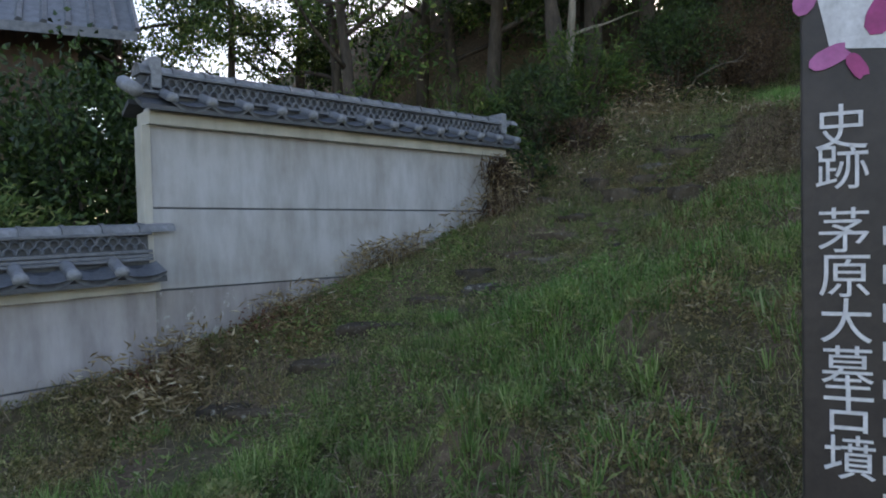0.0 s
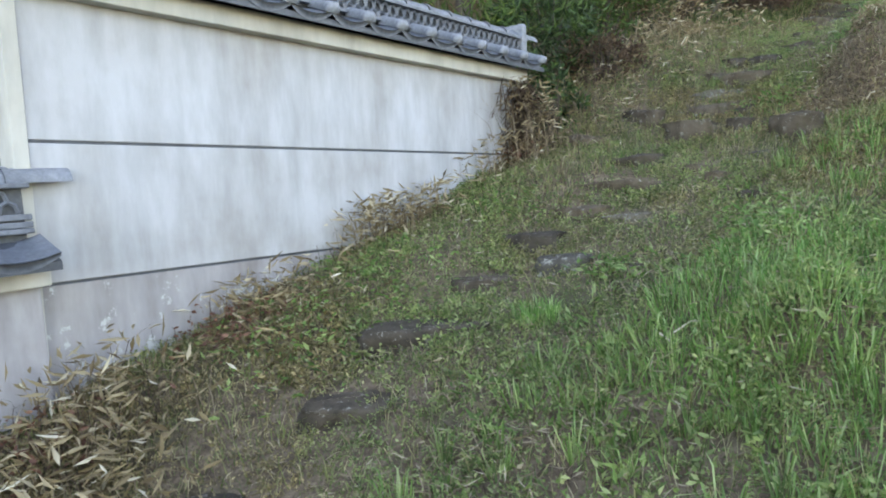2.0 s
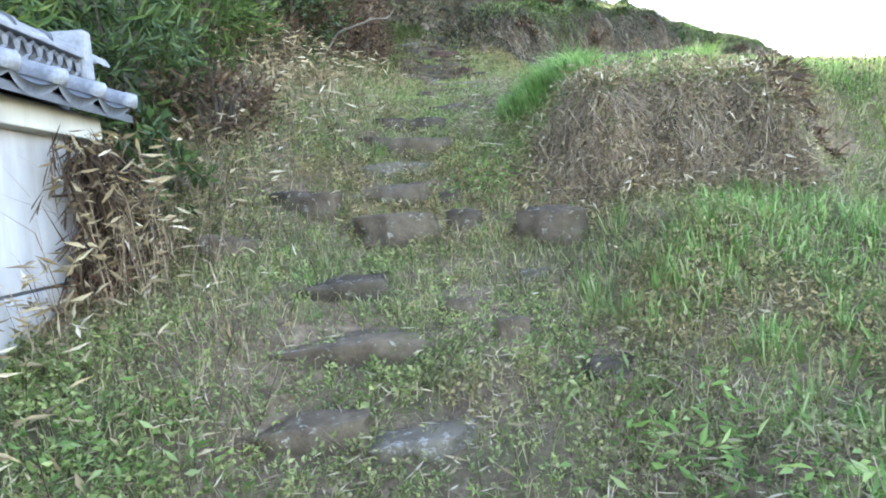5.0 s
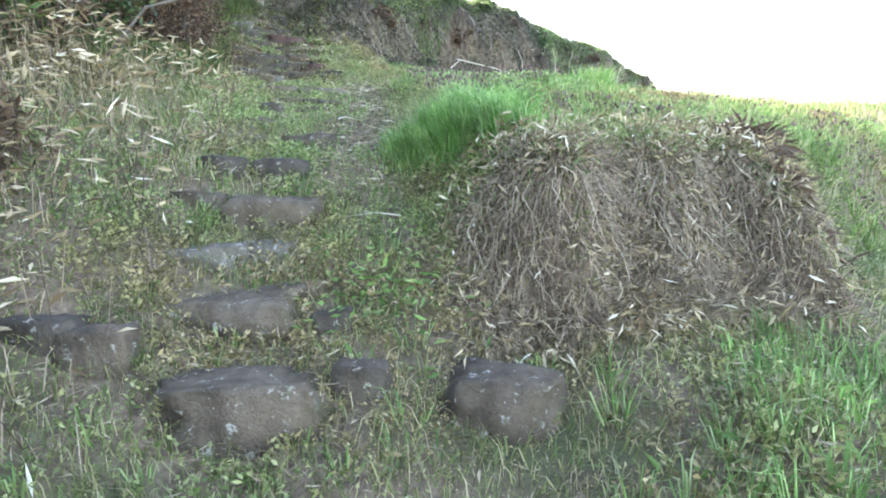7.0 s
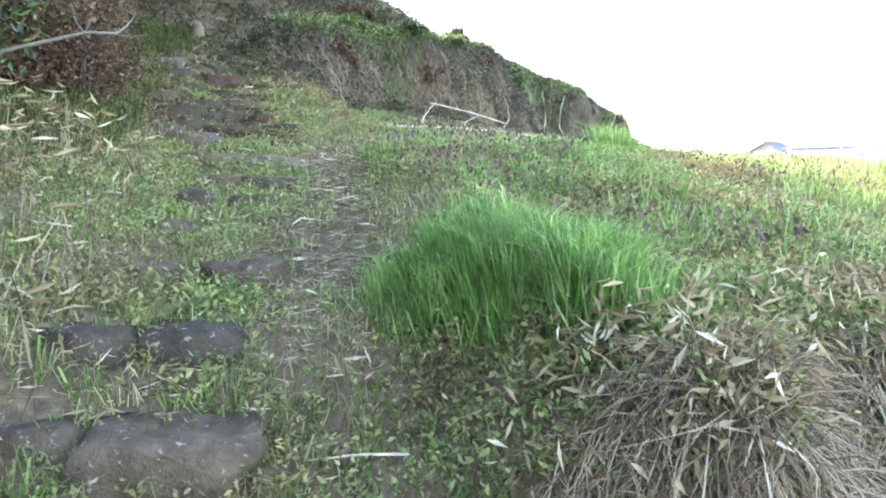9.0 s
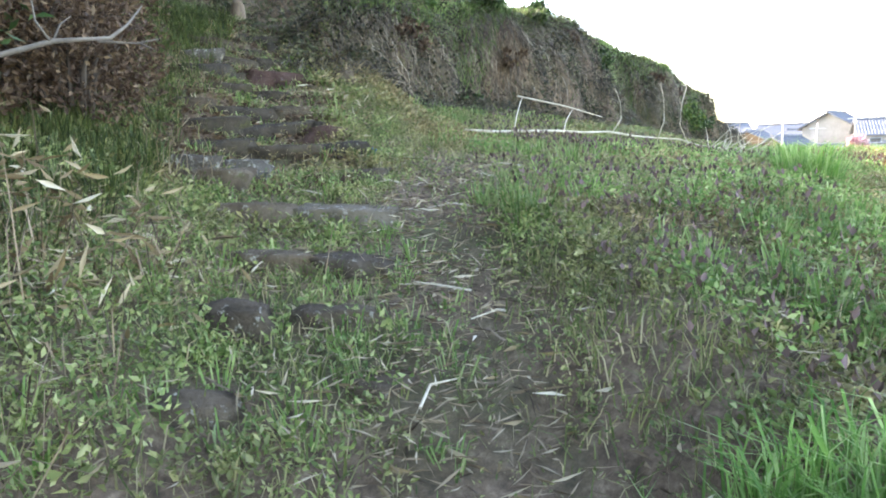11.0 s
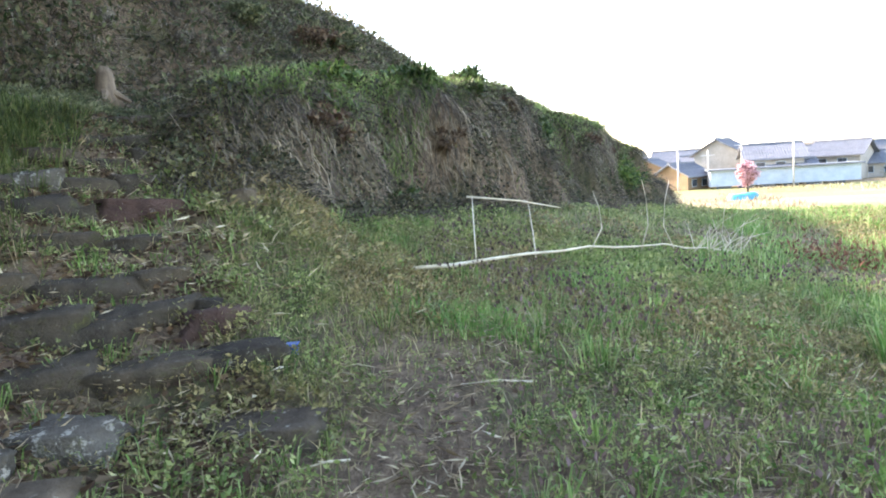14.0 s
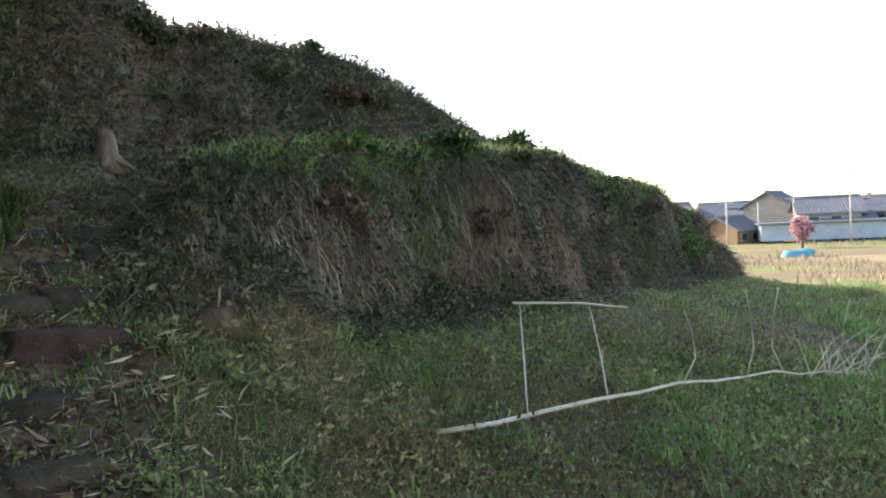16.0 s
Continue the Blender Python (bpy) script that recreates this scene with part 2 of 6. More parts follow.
PALE_METAL = speckled("pale_sheet_metal", (0.3, 0.37, 0.44), (0.42, 0.49, 0.55), 1, 0.6, 0.2, 0.01)
ROOF_FAR = speckled("village_roof", (0.12, 0.13, 0.15), (0.2, 0.215, 0.24), 2, 0.7, 0.2, 0.01)
FAR_TWIGS = leafy("far_bare_twigs", [(0.0, (0.2, 0.185, 0.17)), (1.0, (0.34, 0.31, 0.28))], 0.8, 0.3)
CONCRETE = speckled("concrete_pole", (0.42, 0.41, 0.39), (0.58, 0.57, 0.54), 3, 0.8, 0.2, 0.005)
HOUSE_WALL = speckled("house_wall", (0.3, 0.28, 0.24), (0.42, 0.39, 0.34), 1, 0.85, 0.2, 0.01)
HOUSE_TAN = speckled("house_tan", (0.2, 0.13, 0.075), (0.3, 0.21, 0.12), 1, 0.85, 0.2, 0.01)
PANE = speckled("window_glass", (0.04, 0.05, 0.06), (0.08, 0.09, 0.1), 2, 0.1, 0.1, 0.001)


# ---------------------------------------------------------------- the lie of the land
UX, UY, X0, Y0 = 0.814, 0.581, -1.16, 4.78      # the way up the stone steps, and where it begins


def sstep(a, b, x):
    k = np.clip((x - a) / (b - a), 0.0, 1.0)
    return k * k * (3 - 2 * k)


def lattice(ix, iy, seed):
    n = np.sin(ix * 127.1 + iy * 311.7 + seed * 74.7) * 43758.5453
    return n - np.floor(n)


def vnoise(x, y, size, seed=0):
    """Smooth value noise, 0 to 1, in patches of that size."""
    x, y = np.asarray(x, float) / size, np.asarray(y, float) / size
    ix, iy = np.floor(x), np.floor(y)
    fx, fy = x - ix, y - iy
    fx, fy = fx * fx * (3 - 2 * fx), fy * fy * (3 - 2 * fy)
    a, b = lattice(ix, iy, seed), lattice(ix + 1, iy, seed)
    c, d = lattice(ix, iy + 1, seed), lattice(ix + 1, iy + 1, seed)
    return (a + (b - a) * fx) * (1 - fy) + (c + (d - c) * fx) * fy


def along(x, y):
    return (x - X0) * UX + (y - Y0) * UY


def across(x, y):
    return -(x - X0) * UY + (y - Y0) * UX


def bank_dist(x, y):
    """Metres behind the foot of the bank over the meadow."""
    foot = np.interp(x, [5.0, 7.6, 8.3, 9.6, 12.2, 19.0, 26.0, 40.0], [14.5, 12.9, 11.75, 10.97, 10.08, 8.55, 7.2, 3.0])
    return (y - foot) * 0.93


def hill_dist(x, y):
    """Metres behind the foot of the upper hill."""
    foot = np.interp(x, [5.0, 9.0, 11.0, 13.0, 17.0, 22.0, 40.0], [17.5, 16.6, 15.7, 14.7, 13.0, 11.4, 9.0])
    return (y - foot) * 0.93


STEP_AT = [9.70, 10.08, 10.44, 10.88, 11.3, 11.72, 12.08, 12.42, 12.8]
STEP_Z = [3.35, 3.52, 3.7, 3.86, 4.02, 4.19, 4.36, 4.53, 4.69, 4.85]


def flight(s):
    """The upper steps: treads with short steep risers."""
    z = np.full_like(s, STEP_Z[0])
    for at, lo, hi in zip(STEP_AT, STEP_Z, STEP_Z[1:]):
        z = z + (hi - lo) * sstep(at - 0.04, at + 0.08, s)
    return z


def height(x, y):
    x, y = np.asarray(x, float), np.asarray(y, float)
    s, v = along(x, y), across(x, y)
    path = np.interp(s, [-9, -4, -1.6, -0.9, 0, 1.75, 2.73, 4.3, 5.2, 5.9, 6.95, 8.4, 10.0, 10.9, 11.8, 12.5, 14, 16.5],
                     [0, 0.02, 0.18, 0.26, 0.48, 0.95, 1.20, 1.78, 2.19, 2.52, 2.86, 3.19, 3.53, 3.90, 4.23, 4.58, 5.12, 5.62])
    path = path + 0.5 * (flight(s - 0.12 * (v - 0.5)) - path) * sstep(0.1, 0.35, v + 0.35) * (1 - sstep(0.95, 1.3, v)) * sstep(8.8, 9.6, s)
    slope = path + 0.1 * sstep(0.6, 1.2, -v) * sstep(0, 1.5, s) - 0.07 * np.clip(-v - 1.4, 0, 6) * sstep(0, 4, s)
    slope = slope + 0.2 * sstep(0.3, 1.2, v) * (1 - sstep(3.2, 4.4, s)) * sstep(-6, -2, s)
    # the meadow: a terrace beside the steps
    meadow = 2.62 + 0.21 * np.clip(s - 5, -2, 3) + 0.09 * np.clip(s - 8, 0, 6) + 0.11 * (np.clip(v, -6, 0) + 1.8) * sstep(8.5, 10.5, s) + 0.14 * np.clip(v + 2.0, -3, 0) * (1 - sstep(8.0, 10.0, s))
    meadow = meadow + 0.2 * sstep(-1.8, 0, bank_dist(x, y))
    meadow = meadow - 0.22 * np.clip(4.6 - y, 0, 6) * sstep(4, 9, x)
    edge = -v - 2.05 - 1.25 * np.clip(s - 4.95, 0, 14)          # past the outer edge of the terrace
    front = sstep(4.62, 5.0, s + 0.12 * np.sin(v * 5) + 0.1 * np.sin(v * 11)) * (1 - sstep(0.0, 1.0, (edge + 0.15) / (0.6 + 0.9 * sstep(5.0, 7.0, s))))
    side = sstep(0.35, 0.95, -v)
    lower = np.minimum(slope, 1.9 + 0.02 * (s - 4.5))
    slope = slope + (lower - slope) * sstep(0.0, 0.6, -v - 2.0) * sstep(4.2, 5.2, s) * sstep(-0.4, 0.4, edge)
    z = slope + (np.maximum(meadow, slope - 0.5 * sstep(8, 10, s) * 9) - slope) * front * side
    # the bank and the upper terrace
    b = bank_dist(x, y) + 0.75 * (vnoise(x, y, 0.9, 5) - 0.5) + 0.4 * (vnoise(x, y, 0.33, 7) - 0.5)
    top = np.interp(x, [8, 10, 12.5, 19, 26, 40], [4.92, 5.1, 5.2, 5.04, 3.4, 1.2]) + 0.09 * np.clip(b, 0, 5)
    corridor = 1 - sstep(-0.05, 0.4, v)
    z = z + (np.maximum(top, z) - z) * sstep(0.0, 0.75, b) * corridor
    # the upper hill
    u = hill_dist(x, y) + 0.5 * (vnoise(x, y, 1.3, 6) - 0.5)
    lift = np.interp(x, [3, 6, 9, 12, 13.5, 15, 17, 18, 19.2, 20.5, 22, 23.6], [0, 1.2, 3.6, 3.05, 2.7, 2.3, 2.4, 2.4, 2.35, 2.35, 2.6, 0])
    z = z + lift * sstep(0.0, 2.2, u)
    # the wooded side of the steps
    left = np.clip(v - 0.45, 0, 30)
    rise = 0.33 * np.minimum(left, 1.4) + (0.06 + 0.42 * sstep(6.8, 9.5, s)) * np.clip(left - 1.4, 0, 9)
    z = z + rise * sstep(3.2, 5.4, s) * (1 - sstep(12.5, 15.0, s))
    # beyond the meadow the land falls to the fields
    far = np.hypot(x - 4, y - 6)
    plain = 0.7 + 0.0 * x
    fall = sstep(13, 44, x + 0.25 * np.clip(6 - y, -40, 40) * sstep(6, 12, x)) 
    z = z + (np.minimum(z, plain) - z) * np.maximum(fall, sstep(24, 60, far))
    rough = 0.05 * (vnoise(x, y, 0.55, 1) - 0.5) + 0.03 * (vnoise(x, y, 0.21, 2) - 0.5)
    tump = 0.16 * sstep(0.5, 0.8, vnoise(x, y, 0.6, 61)) * sstep(0.9, 1.6, -v) * (1 - sstep(3.4, 4.2, s))
    return z + tump + rough * (1 - sstep(16, 30, far))


# ---------------------------------------------------------------- building blocks
def part(name, bm, mat, parent=None, label="", smooth=False):
    me = bpy.data.meshes.new(name)
    bm.to_mesh(me)
    bm.free()
    me.materials.append(mat)
    if smooth:
        me.polygons.foreach_set("use_smooth", [True] * len(me.polygons))
    ob = new(name, me)
    if parent is not None:
        ob.parent = parent
    return tagged(ob, label)


def thing(name, x, y, z, label, category, group="", turn=0.0, tip=0.0):
    ob = new(name)
    ob.matrix_basis = pose(x, y, z, 0, tip, turn)
    ob.empty_display_size = 0.1
    return tagged(ob, label, category, group)


def add_box(bm, x0, x1, y0, y1, z0, z1, bevel=0.0):
    made = bmesh.ops.create_cube(bm, size=1.0, matrix=Matrix.Translation(((x0 + x1) / 2, (y0 + y1) / 2, (z0 + z1) / 2)) @ Matrix.Diagonal((x1 - x0, y1 - y0, z1 - z0, 1)))
    if bevel:
        edges = list({e for v in made["verts"] for e in v.link_edges})
        bmesh.ops.bevel(bm, geom=edges, offset=bevel, segments=2, affect="EDGES", profile=0.6)
    return bm


def box(x0, x1, y0, y1, z0, z1, bevel=0.0):
    return add_box(bmesh.new(), x0, x1, y0, y1, z0, z1, bevel)


def add_tube(bm, points, radii, sides=6, cap=True):
    """A tapered tube through the points."""
    rings, n = [], len(points)
    for i, (p, r) in enumerate(zip(points, radii)):
        p = Vector(p)
        d = (Vector(points[min(i + 1, n - 1)]) - Vector(points[max(i - 1, 0)])).normalized()
        a = d.orthogonal().normalized() if abs(d.z) > 0.99 else d.cross(Vector((0, 0, 1))).normalized()
        b = d.cross(a)
        rings.append([bm.verts.new(p + (a * math.cos(k * math.tau / sides) + b * math.sin(k * math.tau / sides)) * r) for k in range(sides)])
    for lo, hi in zip(rings, rings[1:]):
        for k in range(sides):
            bm.faces.new((lo[k], lo[(k + 1) % sides], hi[(k + 1) % sides], hi[k]))
    if cap:
        bm.faces.new(rings[0][::-1])
        bm.faces.new(rings[-1])
    return bm


def tube(points, radii, sides=6):
    return add_tube(bmesh.new(), points, radii, sides)


def stuff_mesh(name, verts, faces_of, mat, label="", category="", parent=None, kind="stuff"):
    """One mesh of many small alike pieces: verts (n, k, 3); faces_of: index tuples within a piece."""
    n, k = verts.shape[:2]
    me = bpy.data.meshes.new(name)
    base = (np.arange(n) * k)[:, None]
    loops = np.concatenate([(base + np.array(f)).reshape(n, len(f)) for f in faces_of], axis=1).ravel()
    sizes = np.tile([len(f) for f in faces_of], n)
    me.vertices.add(n * k)
    me.vertices.foreach_set("co", verts.astype(np.float32).ravel())
    me.loops.add(len(loops))
    me.loops.foreach_set("vertex_index", loops.astype(np.int32))
    me.polygons.add(len(sizes))
    me.polygons.foreach_set("loop_start", np.concatenate([[0], np.cumsum(sizes)[:-1]]).astype(np.int32))
    me.polygons.foreach_set("loop_total", sizes.astype(np.int32))
    me.update(calc_edges=True)
    me.validate()
    me.materials.append(mat)
    ob = new(name, me)
    if parent is not None:
        ob.parent = parent
    return tagged(ob, label, category, "", kind)


RNG = np.random.default_rng(7)


def unit(a):
    return a / np.maximum(np.linalg.norm(a, axis=1, keepdims=True), 1e-9)


def leaf_verts(at, way, length, width, fold=0.25):
    """Folded pointed leaves: at (n,3) the stalk ends, way (n,3) the directions in which they point."""
    n = len(at)
    way = unit(way)
    side = unit(np.cross(way, RNG.normal(size=(n, 3))))
    up = np.cross(side, way)
    L, W = np.broadcast_to(length, n)[:, None], np.broadcast_to(width, n)[:, None]
    mid = at + way * L * 0.45
    return np.stack([at, mid + side * W / 2 + up * W * fold, at + way * L - up * L * 0.08, mid - side * W / 2 + up * W * fold], axis=1)


LEAF_FACES = [(0, 1, 2), (0, 2, 3)]
BLADE_FACES = [(0, 1, 2, 3), (3, 2, 4)]


def blade_verts(at, lean, length, width, droop=0.5):
    """Grass blades that rise from at, lean by lean (n,2) and droop at the tip."""
    n = len(at)
    L, W = np.broadcast_to(length, n)[:, None], np.broadcast_to(width, n)[:, None]
    flat = np.concatenate([lean, np.zeros((n, 1))], axis=1)
    turn = RNG.uniform(0, math.tau, n)
    side = np.stack([np.cos(turn), np.sin(turn), np.zeros(n)], axis=1)
    up = np.array([0, 0, 1.0])
    mid = at + (up * 0.6 + flat * 0.35) * L
    tip = at + (up * (1 - 0.35 * droop) + flat) * L
    return np.stack([at - side * W / 2, at + side * W / 2, mid + side * W * 0.35, mid - side * W * 0.35, tip], axis=1)


def on_ground(x, y, lift=-0.01):
    return np.stack([x, y, height(x, y) + lift], axis=1)


def plan(n, s0, s1, v0, v1):
    """Random places in a stretch along the steps, as x, y."""
    s, v = RNG.uniform(s0, s1, n), RNG.uniform(v0, v1, n)
    return X0 + s * UX - v * UY, Y0 + s * UY + v * UX


def keep(x, y, chance):
    k = RNG.uniform(size=len(x)) < chance
    return x[k], y[k]


# ---------------------------------------------------------------- the ground, one sheet to the horizon
def ground_axis(lo, hi, step, reach):
    mid = np.arange(lo, hi + step / 2, step)
    out, d = [], step
    while sum(out) < reach:
        d *= 1.22
        out.append(d)
    out = np.cumsum(out)
    return np.concatenate([lo - out[::-1], mid, hi + out])


def build_ground():
    gx, gy = ground_axis(-5.0, 20.0, 0.11, 2600), ground_axis(-2.5, 19.0, 0.11, 2600)
    xx, yy = np.meshgrid(gx, gy)
    zz = height(xx, yy)
    me = bpy.data.meshes.new("ground")
    nx, ny = len(gx), len(gy)
    i = np.arange(nx * ny).reshape(ny, nx)
    quads = np.stack([i[:-1, :-1], i[:-1, 1:], i[1:, 1:], i[1:, :-1]], axis=-1).reshape(-1, 4)
    me.vertices.add(nx * ny)
    me.vertices.foreach_set("co", np.stack([xx, yy, zz], axis=-1).astype(np.float32).ravel())
    me.loops.add(quads.size)
    me.loops.foreach_set("vertex_index", quads.astype(np.int32).ravel())
    me.polygons.add(len(quads))
    me.polygons.foreach_set("loop_start", (np.arange(len(quads)) * 4).astype(np.int32))
    me.polygons.foreach_set("loop_total", np.full(len(quads), 4, np.int32))
    me.update(calc_edges=True)
    me.polygons.foreach_set("use_smooth", [True] * len(quads))
    me.materials.append(GROUND)
    tagged(new("ground", me), "grassy hillside of brown soil, falling to fields", "ground", "", "structure")


build_ground()


# ---------------------------------------------------------------- the plastered boundary wall, in two heights
def round_cap(length, r, lift=0.0):
    """A half-round cover tile that runs down the roof towards -y, with a swollen round end."""
    bm = bmesh.new()
    prof = [(0.0, r * 0.92), (-length * 0.75, r * 0.92), (-length * 0.8, r), (-length, r)]
    rings = []
    for y, rr in prof:
        rings.append([bm.verts.new((math.cos(a) * rr, y, math.sin(a) * rr + lift)) for a in [radians(-25 + 230 * k / 9) for k in range(10)]])
    for lo, hi in zip(rings, rings[1:]):
        for k in range(9):
            bm.faces.new((lo[k], lo[k + 1], hi[k + 1], hi[k]))
    end = bm.verts.new((0, -length - r * 0.35, lift + r * 0.1))
    for k in range(9):
        bm.faces.new((rings[-1][k], rings[-1][k + 1], end))
    bm.faces.new((rings[-1][9], rings[-1][0], end))
    return bm


def pan_tile(width, length, drop):
    """A dished pan tile with a thick hanging lip at the eave."""
    bm = bmesh.new()
    n, rows = 8, []
    for y, thick, low in ((0, 0.018, 0), (-length * 0.9, 0.018, 0), (-length, 0.05, 0.0)):
        top, under = [], []
        for k in range(n + 1):
            f = k / n - 0.5
            z = -drop * (1 - (2 * f) ** 2)
            top.append(bm.verts.new((f * width, y, z - low)))
            under.append(bm.verts.new((f * width, y, z - low - thick * (1 - 0.6 * (2 * f) ** 2))))
        rows.append((top, under))
    for (t0, u0), (t1, u1) in zip(rows, rows[1:]):
        for k in range(n):
            bm.faces.new((t0[k], t0[k + 1], t1[k + 1], t1[k]))
            bm.faces.new((u0[k + 1], u0[k], u1[k], u1[k + 1]))
    t, u = rows[-1]
    for k in range(n):
        bm.faces.new((t[k + 1], t[k], u[k], u[k + 1]))
    return bm


def shared(name, source, parent, m):
    ob = new(name, source.data)
    ob.parent = parent
    ob.matrix_basis = m
    return ob


def ridge_lattice(length, z0, z1):
    """A course of crossing half-round tiles, seen as a row of small arches."""
    bm = bmesh.new()
    pitch = 0.085
    h = (z1 - z0) / 2
    for row in range(2):
        for k in range(int(length / pitch)):
            x = (k + 0.5 + 0.5 * row) * pitch
            if x > length - 0.04:
                continue
            arc = [(x + math.cos(radians(a)) * pitch * 0.48, -0.085, z0 + row * h + math.sin(radians(a)) * h * 0.95) for a in (0, 45, 90, 135, 180)]
            add_tube(bm, arc, [0.011] * 5, 4)
    return bm


def tiled_roof(owner, length, eave_z, ridge_z, half, pitch, first, courses=0):
    """Courses of pan and cover tiles on both slopes, the ridge with its lattice course, its row of half-round ridge tiles."""
    slope_top = eave_z + (half - 0.08) * math.tan(radians(20))
    run = (half - 0.08) / math.cos(radians(20))
    deck = bmesh.new()
    for sgn in (-1, 1):
        vs = [deck.verts.new(p) for p in ((0, sgn * 0.08, slope_top - 0.03), (length, sgn * 0.08, slope_top - 0.03), (length, sgn * (half - 0.03), eave_z - 0.045), (0, sgn * (half - 0.03), eave_z - 0.045))]
        ws = [deck.verts.new(v.co - Vector((0, 0, 0.04))) for v in vs]
        deck.faces.new(vs)
        deck.faces.new(ws[::-1])
        for k in range(4):
            deck.faces.new((vs[k], vs[(k + 1) % 4], ws[(k + 1) % 4], ws[k]))
    bmesh.ops.recalc_face_normals(deck, faces=deck.faces)
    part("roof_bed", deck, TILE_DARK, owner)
    pan = cap = None
    for sgn in (1, -1):
        turn = pose(0, 0, 0, 0, 0, 0 if sgn == 1 else 180)
        k = 0
        while first + k * pitch < length - 0.02:
            x = first + k * pitch
            at = Matrix.Translation((x, -sgn * 0.08, slope_top)) @ turn @ pose(0, 0, 0, 20)
            if cap is None:
                cap = part("cover_tile", round_cap(run + 0.01, 0.052, 0.012), TILE_PALE, owner, "grey half-round cover tile with a swollen end", True)
                cap.matrix_basis = at
                pan = part("pan_tile", pan_tile(pitch, run, 0.035), TILE, owner, "dark grey dished pan tile", True)
                pan.matrix_basis = Matrix.Translation((pitch / 2, 0, 0)) @ at
            else:
                shared("cover_tile", cap, owner, at)
                if x + pitch < length + 0.05:
                    shared("pan_tile", pan, owner, Matrix.Translation((pitch / 2, 0, 0)) @ at)
            k += 1
    base = slope_top
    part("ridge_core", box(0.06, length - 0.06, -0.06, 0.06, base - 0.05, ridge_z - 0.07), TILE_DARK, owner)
    for z, name in ((base + 0.005, "lower_course"), (ridge_z - 0.085, "upper_course")):
        part(name, box(0.04, length - 0.04, -0.115, 0.115, z, z + 0.026, 0.006), TILE, owner)
    for k in range(courses):
        part("flat_course", box(0.04, length - 0.04, -0.11 + 0.004 * k, 0.11 - 0.004 * k, base + 0.034 + k * 0.036, base + 0.062 + k * 0.036, 0.005), TILE, owner)
    lat = part("lattice_course", ridge_lattice(length - 0.12, base + 0.034 + courses * 0.036, ridge_z - 0.09), TILE, owner, "pierced lattice course of grey tile")
    lat.location = (0.06, 0, 0)
    rid = None
    k = 0
    step = 0.29
    while 0.04 + k * step < length - 0.1:
        x = 0.04 + k * step
        if rid is None:
            bm = bmesh.new()
            rings = []
            for xx, rr in ((0, 0.098), (0.03, 0.098), (0.032, 0.086), (step + 0.01, 0.083)):
                rings.append([bm.verts.new((xx, math.cos(a) * rr, math.sin(a) * rr * 0.85)) for a in [radians(180 * q / 8) for q in range(9)]])
            for lo, hi in zip(rings, rings[1:]):
                for q in range(8):
                    bm.faces.new((lo[q], lo[q + 1], hi[q + 1], hi[q]))
            bm.faces.new(rings[0])
            rid = part("ridge_tile", bm, TILE_PALE, owner, "weathered half-round ridge tile", True)
            rid.matrix_basis = Matrix.Translation((x, 0, ridge_z - 0.06))
        else:
            shared("ridge_tile", rid, owner, Matrix.Translation((x, 0, ridge_z - 0.06)))
        k += 1


WALL_TURN = 41.8


def ground_drop(x, y):
    return float(height(x, y)) - 0.25


